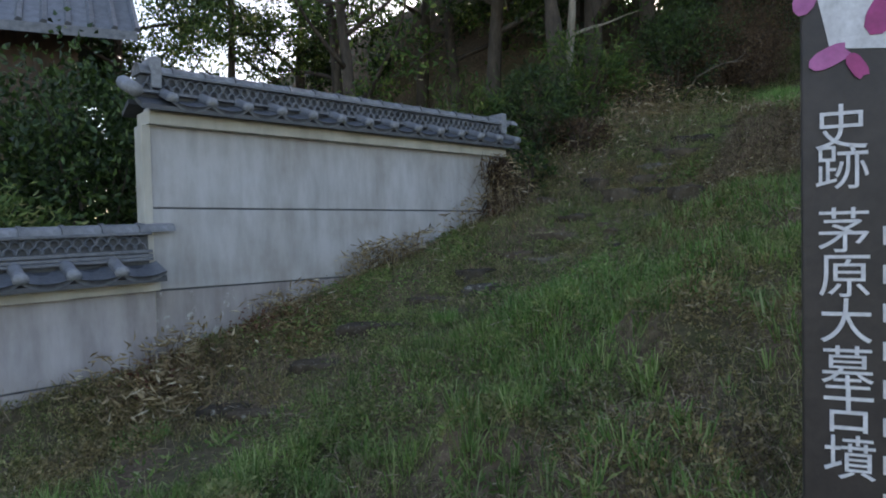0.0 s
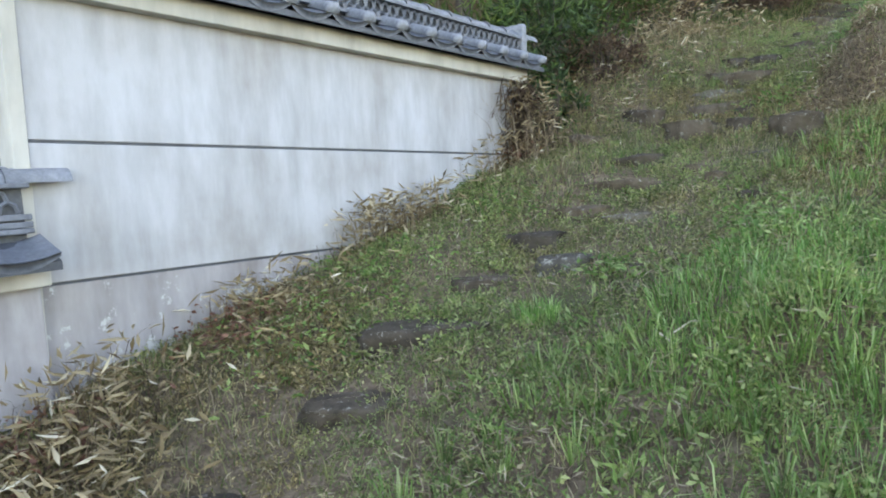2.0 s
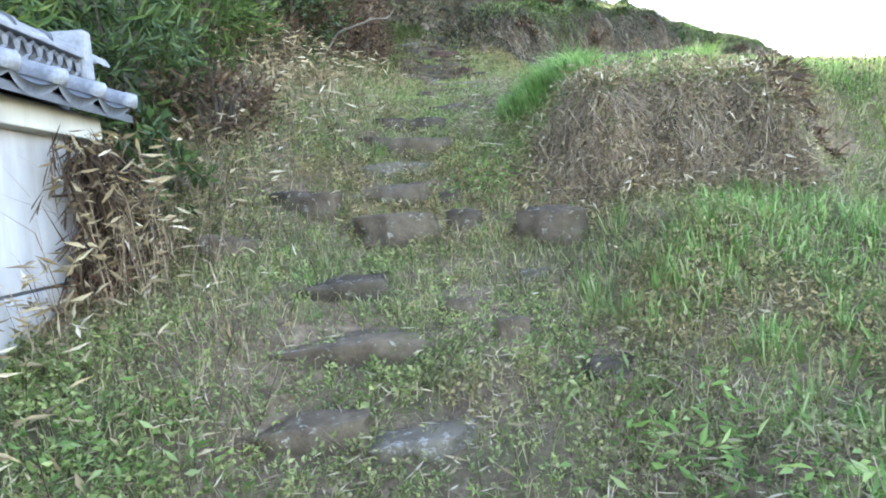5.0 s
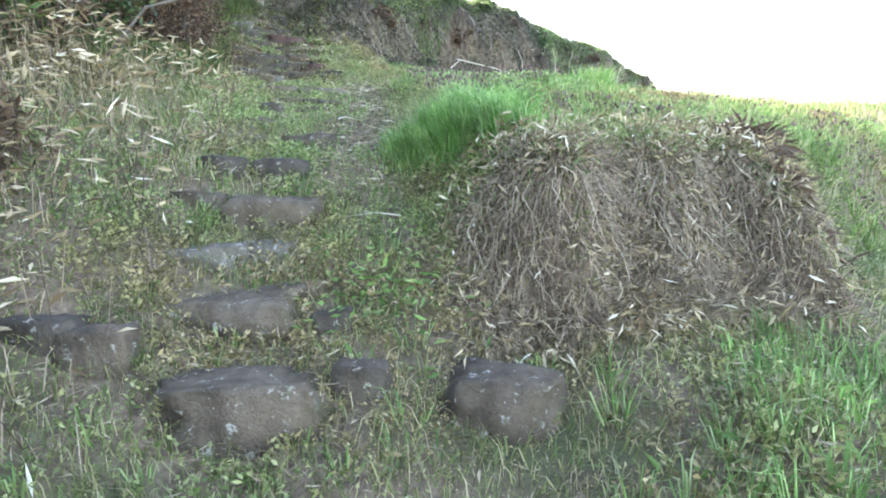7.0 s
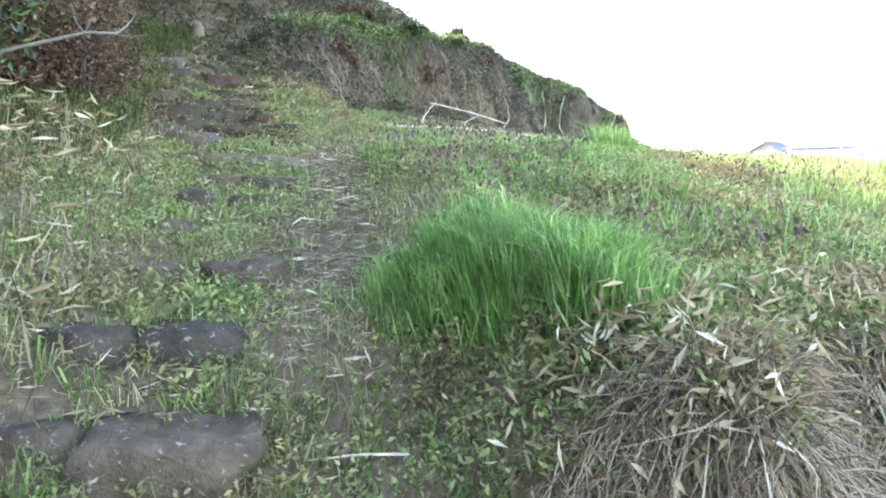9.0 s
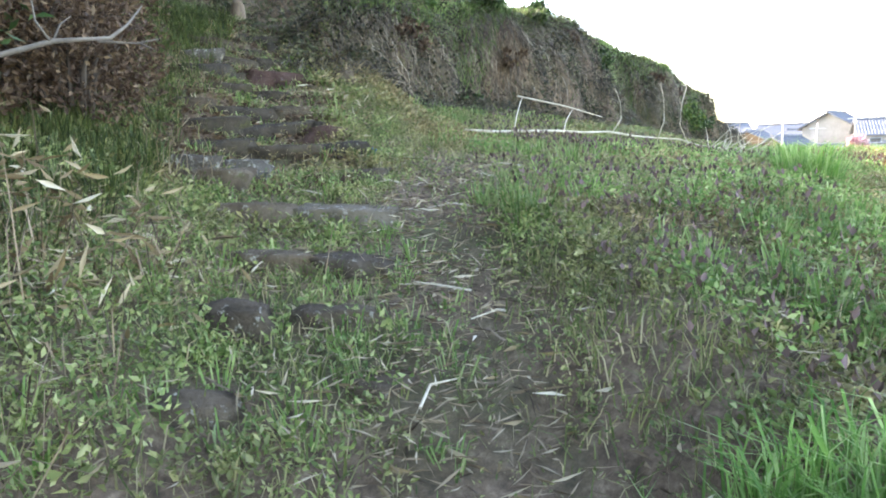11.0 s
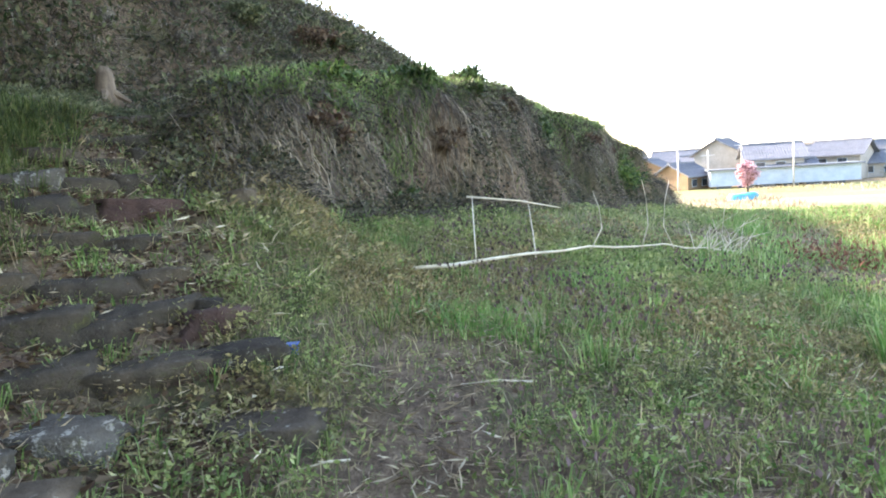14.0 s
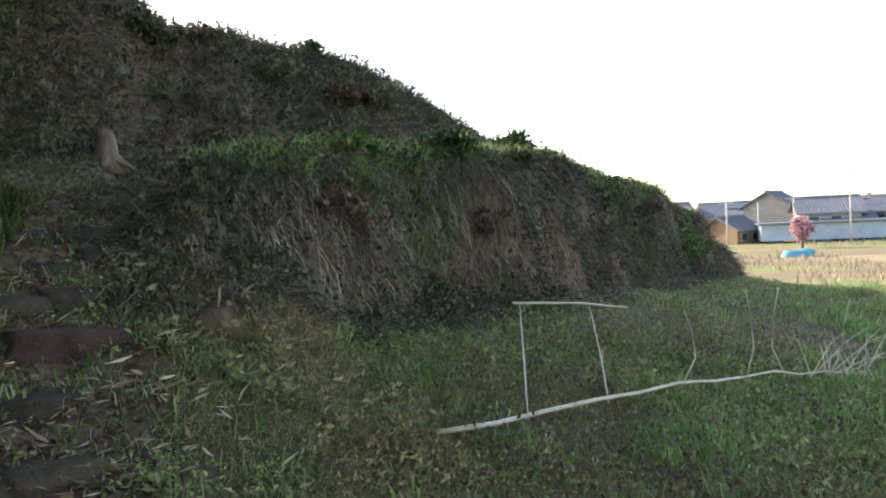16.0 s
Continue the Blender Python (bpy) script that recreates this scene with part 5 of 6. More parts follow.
def hanging(name, x, y, mat, label, category, length, width, out, lift=0.02, wild=0.28):
    """Strands that hang over a bank: they start on the slope and fall outwards."""
    n = len(x)
    at = on_ground(x, y, lift)
    e = 0.12
    gx, gy = (height(x + e, y) - height(x - e, y)) / (2 * e), (height(x, y + e) - height(x, y - e)) / (2 * e)
    down = np.stack([-gx, -gy, -(gx ** 2 + gy ** 2) * 0.85], axis=1)
    norm = unit(np.stack([-gx, -gy, np.ones(n)], axis=1))
    way = unit(unit(down) + norm * RNG.uniform(0.0, out, (n, 1)) + RNG.normal(size=(n, 3)) * wild)
    L, W = RNG.uniform(*length, (n, 1)), RNG.uniform(*width, (n, 1))
    side = unit(np.cross(way, norm + RNG.normal(size=(n, 3)) * 0.5))
    mid = at + way * L * 0.5 + norm * L * 0.12
    tip = at + way * L + np.array([0, 0, -0.12]) * L
    v = np.stack([at - side * W / 2, at + side * W / 2, mid + side * W * 0.4, mid - side * W * 0.4, tip], axis=1)
    stuff_mesh(name, v, BLADE_FACES, mat, label, category)


def drape(name, x, y, mat, label, length, width, out=0.25, face=(-0.35, -1.0), loose=0.25):
    """Stems that hang straight down from a crest, a little away from the face."""
    n = len(x)
    at = on_ground(x, y, 0.03)
    away_from = unit(np.stack([face[0] + RNG.normal(size=n) * loose, face[1] + RNG.normal(size=n) * loose, np.zeros(n)], axis=1))
    L, W = RNG.uniform(*length, (n, 1)), RNG.uniform(*width, (n, 1))
    side = unit(np.cross(away_from, (0, 0, 1.0)) + RNG.normal(size=(n, 3)) * 0.3)
    mid = at + away_from * (0.06 + out * L * 0.6) + np.array([0, 0, -0.3]) * L
    tip = mid + away_from * out * L * 0.15 + np.array([0, 0, -0.65]) * L + RNG.normal(size=(n, 3)) * 0.3 * loose * (0.4, 0.4, 0.1)
    stuff_mesh(name, np.stack([at - side * W / 2, at + side * W / 2, mid + side * W * 0.45, mid - side * W * 0.45, tip], axis=1), BLADE_FACES, mat, label, "dead grass")


BANK_FOOT = ([5.0, 7.6, 8.3, 9.6, 12.2, 19.0, 26.0], [14.5, 12.9, 11.75, 10.97, 10.08, 8.55, 7.2])


def banks():
    # the mound of dry vines
    x, y = plan(16000, 4.42, 5.02, -2.15, -0.55)
    x, y = keep(x, y, 0.5 + 0.5 * sstep(0.4, 0.6, vnoise(x, y, 0.2, 51)))
    hanging("dry_vines", x, y, HAY, "tangle of dry grey vines hanging over the mound", "dead grass", (0.06, 0.22), (0.002, 0.004), 0.7, 0.03, 0.9)
    x, y = plan(2300, 4.7, 5.06, -2.15, -0.6)
    x, y = keep(x, y, 0.15 + 0.85 * sstep(0.35, 0.6, vnoise(x, y, 0.18, 52)))
    drape("mound_stems", x, y, HAY, "dry grey stems hanging down the mound", (0.1, 0.45), (0.002, 0.004), 0.35, (-UX, -UY), 1.0)
    x, y = plan(1100, 4.72, 5.08, -2.15, -0.6)
    drape("pale_stems", x, y, HAY_PALE, "pale dry stems hanging over the mound", (0.12, 0.45), (0.003, 0.005), 0.4, (-UX, -UY), 1.0)
    x, y = plan(7500, 4.3, 5.35, -2.15, -0.5)
    x, y = keep(x, y, 0.25 + 0.75 * sstep(0.4, 0.65, vnoise(x, y, 0.22, 53)))
    n = len(x)
    stuff_mesh("dry_bamboo_leaves", leaf_verts(on_ground(x, y, 0.07) + RNG.normal(size=(n, 3)) * 0.04, RNG.normal(size=(n, 3)) + (-0.3, -0.3, -0.5), RNG.uniform(0.03, 0.085, n), RNG.uniform(0.007, 0.016, n)), LEAF_FACES, STRAW, "pale dry bamboo leaves caught on the mound", "dead leaves")
    # dark undercut end of the mound
    x, y = plan(700, 4.75, 5.5, -2.45, -2.05)
    n = len(x)
    stuff_mesh("dark_roots", leaf_verts(on_ground(x, y, 0.08), RNG.normal(size=(n, 3)) + (-0.2, -0.3, -0.8), RNG.uniform(0.06, 0.16, n), RNG.uniform(0.01, 0.03, n)), LEAF_FACES, BROWN_LEAF, "dark roots and rusty leaves at the mound's broken end", "roots")
    x, y = plan(12000, 4.75, 6.0, -2.3, -0.4)
    n = len(x)
    stuff_mesh("mound_weeds", leaf_verts(on_ground(x, y, 0.03) + RNG.normal(size=(n, 3)) * 0.03, RNG.normal(size=(n, 3)), RNG.uniform(0.015, 0.04, n), RNG.uniform(0.008, 0.02, n)), LEAF_FACES, HERB, "green weeds growing through the dry vines", "weeds")
    # the tall tufts above the mound and by the path
    n = 6500
    f, r = RNG.uniform(0, 1, n), RNG.uniform(0, 1, n)
    x, y = 4.02 - 0.42 * f + 0.5 * r * (0.5 + f * (1 - f) * 2), 8.02 - 0.98 * f + 0.05 * r
    x, y = x + RNG.normal(size=n) * 0.05, y + RNG.normal(size=n) * 0.05
    x, y = keep(x, y, sstep(0.2, 0.45, vnoise(x, y, 0.16, 31)))
    n = len(x)
    tall = 0.3 * (0.65 + 0.6 * vnoise(x, y, 0.3, 32))
    stuff_mesh("tall_grass_tuft", blade_verts(on_ground(x, y), RNG.normal(size=(n, 2)) * 0.4 + (-0.05, 0.0), RNG.uniform(0.35, 1.2, n) * tall, RNG.uniform(0.004, 0.009, n), 0.8), BLADE_FACES, FRESH, "tall bright green stand of grass above the mound", "grass")
    # tufts in the meadow
    for cx, cy, w, h, n in ((7.72, 7.6, 0.26, 0.42, 650), (9.0, 9.15, 0.4, 0.2, 700), (7.67, 9.6, 0.35, 0.16, 600), (-0.13, 5.2, 0.16, 0.2, 260), (0.6, 4.6, 0.5, 0.26, 700), (0.55, 3.85, 0.6, 0.2, 700), (1.3, 4.4, 0.6, 0.24, 700), (3.0, 5.6, 0.7, 0.22, 800), (0.2, 4.3, 0.4, 0.16, 350), (1.0, 4.95, 0.4, 0.2, 350), (-2.2, 4.1, 0.25, 0.14, 500)):
        a, r = RNG.uniform(0, math.tau, n), np.sqrt(RNG.uniform(0, 1, n))
        lean = np.stack([np.cos(a) * r * 0.3, np.sin(a) * r * 0.3], axis=1) + RNG.normal(size=(n, 2)) * 0.35
        stuff_mesh("grass_tuft", blade_verts(on_ground(cx + w * r * np.cos(a) * 0.7, cy + w * r * np.sin(a) * 0.7), lean, RNG.uniform(0.3 * h, h, n), RNG.uniform(0.004, 0.009, n), 0.8), BLADE_FACES, FRESH, "tuft of long green grass in the meadow", "grass")
    # the bank over the meadow
    x = RNG.uniform(8.0, 22, 26000)
    y = np.interp(x, *BANK_FOOT) + RNG.uniform(-0.1, 0.9, len(x))
    x, y = keep(x, y, (across(x, y) < 0.35))
    hanging("dry_bank_grass", x, y, HILL_STEM, "withered grey-brown grass hanging down the bank", "dead grass", (0.12, 0.45), (0.004, 0.009), 0.3, 0.02, 0.32)
    x = RNG.uniform(8.0, 22, 46000)
    y = np.interp(x, *BANK_FOOT) + RNG.uniform(0.1, 1.4, len(x))
    x, y = keep(x, y, (across(x, y) < 0.35) * (0.08 + sstep(0.46, 0.56, vnoise(x, y, 0.6, 18))))
    n = len(x)
    stuff_mesh("bank_leaves", leaf_verts(on_ground(x, y, 0.05) + RNG.normal(size=(n, 3)) * 0.05, RNG.normal(size=(n, 3)), RNG.uniform(0.04, 0.08, n), RNG.uniform(0.02, 0.04, n)), LEAF_FACES, HILL_LEAF, "green creepers and weeds on the bank", "weeds")
    x = RNG.uniform(8.6, 21, 44000)
    y = np.interp(x, *BANK_FOOT) + RNG.uniform(0.0, 1.0, len(x))
    x, y = keep(x, y, (across(x, y) < 0.3) * sstep(0.34, 0.52, vnoise(x, y, 0.45, 34)))
    n = len(x)
    stuff_mesh("bank_ivy", leaf_verts(on_ground(x, y, 0.07) + RNG.normal(size=(n, 3)) * 0.06, RNG.normal(size=(n, 3)) + (-0.2, -0.5, -0.3), RNG.uniform(0.03, 0.07, n), RNG.uniform(0.015, 0.035, n)), LEAF_FACES, BANK_LEAF, "dark creepers hanging on the bank", "weeds")
    x = RNG.uniform(8.4, 19, 5500)
    y = np.interp(x, *BANK_FOOT) + RNG.uniform(0.35, 0.85, len(x))
    x, y = keep(x, y, (across(x, y) < 0.2) * sstep(0.3, 0.6, vnoise(x, y, 0.35, 78)))
    drape("hanging_stems", x, y, HAY_DARK, "withered stems hanging down the face of the bank", (0.2, 0.65), (0.004, 0.01))
    x = RNG.uniform(8.4, 19, 1800)
    y = np.interp(x, *BANK_FOOT) + RNG.uniform(0.3, 0.8, len(x))
    drape("pale_hanging_stems", x, y, HAY_PALE, "pale dry stems hanging down the face of the bank", (0.15, 0.55), (0.003, 0.007))
    for k in range(13):
        bx = 9.0 + k * 0.8
        by = float(np.interp(bx, *BANK_FOOT)) + 0.35 + 0.3 * (k * 37 % 10) / 10
        r = 0.13 + 0.12 * (k * 53 % 11) / 11
        make_shrub("bank_bush", bx, by, float(height(bx, by)) - 0.08, (r * 1.3, r, r * 0.8), (DARK_LEAF, BROWN_LEAF, DARK_LEAF, BROWN_LEAF)[k % 4], "low leafy bush hanging over the bank", 600 + k, 420, (0.06, 0.035), None, "shrub", 0.3, 4)
    x = 8.7 + 11.5 * RNG.uniform(0, 1, 2800)
    y = np.interp(x, *BANK_FOOT) + RNG.uniform(0.55, 1.25, len(x))
    x, y = keep(x, y, (across(x, y) < -0.1) * (0.35 + 0.65 * sstep(0.4, 0.6, vnoise(x, y, 0.8, 80))))
    tussocks("crest_grass", x, y, 18, (0.12, 0.28), CREST, "fresh grass in tussocks along the crest of the bank", 0.08)
    # grass along the crest and on the upper terrace
    x = RNG.uniform(9.2, 22, 60000)
    y = np.interp(x, *BANK_FOOT) + 0.6 + RNG.uniform(0, 1, len(x)) ** 1.6 * 3.4
    x, y = keep(x, y, across(x, y) < -0.25)
    n = len(x)
    stuff_mesh("terrace_grass", blade_verts(on_ground(x, y), RNG.normal(size=(n, 2)) * 0.4, RNG.uniform(0.08, 0.26, n), RNG.uniform(0.006, 0.012, n)), BLADE_FACES, GRASS, "green grass along the crest of the terrace", "grass")
    # the upper hill
    x = RNG.uniform(8.0, 25, 110000)
    y = np.interp(x, [5.0, 9.0, 11.0, 13.0, 17.0, 22.0, 40.0], [17.5, 16.6, 15.7, 14.7, 13.0, 11.4, 9.0]) + RNG.uniform(-0.2, 4.0, len(x))
    k = RNG.uniform(size=len(x)) < 0.62
    hanging("dry_hill_grass", x[k], y[k], HILL_STEM, "withered grass on the upper hill", "dead grass", (0.12, 0.36), (0.008, 0.016), 0.8, 0.02, 0.7)
    x, y = x[~k], y[~k]
    n = len(x)
    stuff_mesh("hill_weeds", leaf_verts(on_ground(x, y, 0.06) + RNG.normal(size=(n, 3)) * 0.09, RNG.normal(size=(n, 3)) + (0, 0, 0.4), RNG.uniform(0.06, 0.15, n), RNG.uniform(0.03, 0.065, n)), LEAF_FACES, HILL_LEAF, "weeds and creepers over the upper hill", "weeds")
    first = make_shrub("hill_bush", 12.5, 17.0, float(height(12.5, 17.0)) - 0.1, (0.5, 0.45, 0.2), HILL_LEAF, "dull green low bush on the upper hill", 700, 1500, (0.09, 0.05), None, "shrub", 0.3, 5)
    second = make_shrub("hill_bush", 14.5, 16.3, float(height(14.5, 16.3)) - 0.1, (0.5, 0.5, 0.2), BROWN_LEAF, "brown low bush on the upper hill", 701, 1500, (0.09, 0.05), None, "shrub", 0.3, 5)
    for k in range(11):
        bx = 9.5 + 11.5 * ((k * 0.618) % 1)
        by = float(np.interp(bx, [5.0, 9.0, 11.0, 13.0, 17.0, 22.0, 40.0], [17.5, 16.6, 15.7, 14.7, 13.0, 11.4, 9.0])) + 0.3 + 2.6 * ((k * 0.37) % 1)
        copy_thing(first if k % 3 else second, pose(bx, by, float(height(bx, by)) - 0.1, 0, 0, k * 77))
    # small bushes on the crests
    for x, y, sx, sz, seed, mat in ((18.9, 9.0, 0.42, 0.5, 51, DARK_LEAF), (18.2, 9.15, 0.35, 0.3, 59, MID_LEAF), (17.6, 9.2, 0.3, 0.2, 52, MID_LEAF), (12.6, 10.9, 0.3, 0.18, 53, DARK_LEAF), (11.6, 11.25, 0.4, 0.16, 54, DARK_LEAF),
                                    (10.4, 11.75, 0.4, 0.12, 55, MID_LEAF), (16.6, 15.6, 0.4, 0.2, 57, DARK_LEAF)):
        make_shrub("crest_bush", x, y, float(height(x, y)) - 0.03, (sx, sx, sz), mat, "small bush on the crest of the bank", seed, 900, (0.07, 0.04), None, "shrub", 0.3, 5)


cover()
clumps()
wall_creeper()
banks()


# ---------------------------------------------------------------- loose things on the meadow
def build_cane():
    """The felled bamboo, with its side shoots standing up from it."""
    cane = thing("fallen_bamboo", 0, 0, 0, "pale dry bamboo cane lying on the meadow, shoots upright", "bamboo")
    a, b = Vector((8.41, 10.20)), Vector((11.4, 7.85))
    def spot(f, up=0.04):
        p = a.lerp(b, f)
        bow = 0.05 * math.sin(f * math.pi)
        x, y = p.x - bow * 0.3, p.y - bow
        return Vector((x, y, float(height(x, y)) + up + 0.13 * math.sin(f * math.pi)))
    line = [spot(k / 12, 0.07) for k in range(13)]
    part("cane", tube(line, [0.014 - 0.0009 * k for k in range(13)], 8), DRY_CANE, cane, "", True)
    rng = random.Random(5)
    left, right = Vector((10.07, 10.2, 4.06)), Vector((11.32, 9.58, 3.86))
    for f, top in ((0.13, left), (0.27, left.lerp(right, 0.6))):
        p = spot(f)
        part("shoot", tube([p, p.lerp(top, 0.3) + Vector((0, 0, 0.05)), p.lerp(top, 0.7) + Vector((0, 0, 0.03)), top], [0.006, 0.0055, 0.005, 0.003], 5), DRY_CANE, cane, "", True)
    for f, h, dx in ((0.42, 0.45, 0.14), (0.58, 0.58, 0.1), (0.7, 0.6, -0.14), (0.96, 0.58, -0.18), (0.85, 0.3, 0.12), (0.9, 0.26, 0.16)):
        p = spot(f)
        pts = [p, p + Vector((dx * 0.5, -dx * 0.6, h * 0.35)), p + Vector((dx * 0.6 + rng.uniform(-.02, .02), -dx * 0.5, h * 0.7)), p + Vector((dx * 0.2, -dx * 0.2, h))]
        part("shoot", tube(pts, [0.006, 0.0055, 0.005, 0.003], 5), DRY_CANE, cane, "", True)
    part("cross_twig", tube([left + Vector((-0.06, 0.03, 0.01)), left.lerp(right, 0.5) + Vector((0, 0, 0.02)), right], [0.01, 0.009, 0.005], 5), DRY_CANE, cane, "", True)
    for k in range(16):
        p = spot(rng.uniform(0.78, 1.0))
        d = Vector((rng.uniform(0.1, 0.5), rng.uniform(-0.5, 0.1), rng.uniform(0.1, 0.35)))
        part("twig", tube([p, p + d * 0.6 + Vector((0, 0, 0.04)), p + d], [0.004, 0.003, 0.0015], 4), DRY_CANE, cane)


def build_small_things():
    z = float(height(7.05, 10.32))
    cap = thing("blue_block", 7.05, 10.32, z, "bright blue plastic block at the edge of the steps", "block", "", 20)
    part("body", box(-0.025, 0.025, -0.025, 0.025, -0.02, 0.035, 0.006), BLUE, cap)
    part("rim", box(-0.029, 0.029, -0.029, 0.029, 0.037, 0.045, 0.003), BLUE, cap)
    x, y = 11.36, 15.19
    st = thing("tree_stump", x, y, float(height(x, y)) - 0.05, "brown weathered tree stump at the top of the steps", "stump")
    bm = tube([(0, 0, -0.05), (0, 0, 0.1), (0.02, 0, 0.36), (0.03, 0.02, 0.44)], [0.2, 0.14, 0.1, 0.07], 10)
    part("trunk", bm, STUMP, st, "", True)
    for k in range(5):
        a = k * 1.27
        part("root", tube([(math.cos(a) * 0.1, math.sin(a) * 0.1, 0.12), (math.cos(a) * 0.3, math.sin(a) * 0.3, 0.0)], [0.06, 0.02], 6), STUMP, st)
    rng = random.Random(9)
    for s, v in ((0.9, -1.05), (1.0, -1.15), (6.9, -0.15), (7.3, -0.4), (6.6, 0.9), (7.9, 0.35), (8.4, -0.5), (9.0, -0.25), (6.2, -0.35), (7.6, -0.25), (9.3, -1.0), (8.8, 0.2), (7.1, 1.0), (5.4, -0.2)):
        x, y = X0 + s * UX - v * UY, Y0 + s * UY + v * UX
        tw = thing("dry_twig", x, y, float(height(x, y)) + 0.03, "pale dry twig lying on the grass", "twig", "twigs on the path", rng.uniform(0, 180))
        ln = rng.uniform(0.07, 0.17)
        part("stem", tube([(-ln, 0, 0), (-0.1 * ln, 0.02, 0.02), (ln, -0.02, 0.0)], [0.0045, 0.004, 0.002], 5), DRY_CANE, tw)
        part("spur", tube([(0, 0.01, 0.015), (ln * 0.3, ln * 0.25, 0.03)], [0.004, 0.0015], 4), DRY_CANE, tw)


build_cane()
build_small_things()


# ---------------------------------------------------------------- the house in the yard
def gable_roof(length, depth, eave, rise, over, mat, parent, rows=0.28):
    """A tiled gable roof along x: two thick slopes, rolls of cover tiles, the ridge."""
    half = depth / 2 + over
    drop = rise * half / (depth / 2)
    bm = bmesh.new()
    for sgn in (-1, 1):
        vs = [bm.verts.new(p) for p in ((-over, 0, eave + rise), (length + over, 0, eave + rise), (length + over, sgn * half, eave + rise - drop), (-over, sgn * half, eave + rise - drop))]
        ws = [bm.verts.new(v.co + Vector((0, 0, -0.14))) for v in vs]
        bm.faces.new(vs)
        bm.faces.new(ws[::-1])
        for k in range(4):
            bm.faces.new((vs[k], vs[(k + 1) % 4], ws[(k + 1) % 4], ws[k]))
    bmesh.ops.recalc_face_normals(bm, faces=bm.faces)
    roof = part("roof", bm, mat, parent, "grey tiled roof")
    n = int((length + 2 * over) / rows)
    first = None
    for sgn in (-1, 1):
        for k in range(n + 1):
            x = -over + k * (length + 2 * over) / n
            if first is None or k == 0:
                first = part("tile_roll", tube([(0, 0, eave + rise + 0.02), (0, sgn * half, eave + rise - drop + 0.02)], [0.05, 0.05], 5), mat, roof)
                first.location = (x, 0, 0)
            else:
                shared("tile_roll", first, roof, Matrix.Translation((x, 0, 0)))
    part("ridge", box(-over, length + over, -0.13, 0.13, eave + rise - 0.05, eave + rise + 0.22, 0.05), mat, roof)
    return roof


def house(x, y, z, length, depth, eave, rise, turn, wall, label, windows=(), over=0.5, group="", mat=None):
    h = thing("house", x, y, z, label, "house", group, turn)
    bm = box(0, length, -depth / 2, depth / 2, -0.6, eave)
    for xx in (0.0, length):
        vs = [bm.verts.new(p) for p in ((xx, -depth / 2, eave), (xx, depth / 2, eave), (xx, 0, eave + rise - 0.1))]
        bm.faces.new(vs)
    part("wall", bm, wall, h)
    gable_roof(length, depth, eave, rise, over, mat or TILE, h, 0.3 if length < 12 else 0.6)
    for wx, wz, ww, wh in windows:
        w = part("window", box(wx, wx + ww, -depth / 2 - 0.06, -depth / 2 - 0.004, wz, wz + wh, 0.01), PALE_METAL, h)
        part("pane", box(wx + 0.07, wx + ww - 0.07, -depth / 2 - 0.075, -depth / 2 - 0.062, wz + 0.07, wz + wh - 0.07), PANE, w)
    return h


def build_yard_house():
    h = house(-11.8, 9.3, 0.7, 6.0, 4.0, 4.6, 1.5, 27, WOOD, "old wooden house with dark boards and tiled roof", (), 0.8)
    part("beam", box(0.0, 6.0, -2.12, -2.004, 2.05, 2.2), HOUSE_TAN, h, "reddish brown beam")
    part("lean_to_roof", box(0.0, 6.2, -3.2, -2.13, 1.55, 1.68, 0.02), TILE, h, "low grey tiled lean-to roof")


build_yard_house()


# ---------------------------------------------------------------- the village beyond the fields
GOLD = leafy("golden_reed", [(0.0, (0.27, 0.21, 0.12)), (0.5, (0.45, 0.38, 0.22)), (1.0, (0.62, 0.55, 0.36))], 0.65, 0.4, None, 0.4)


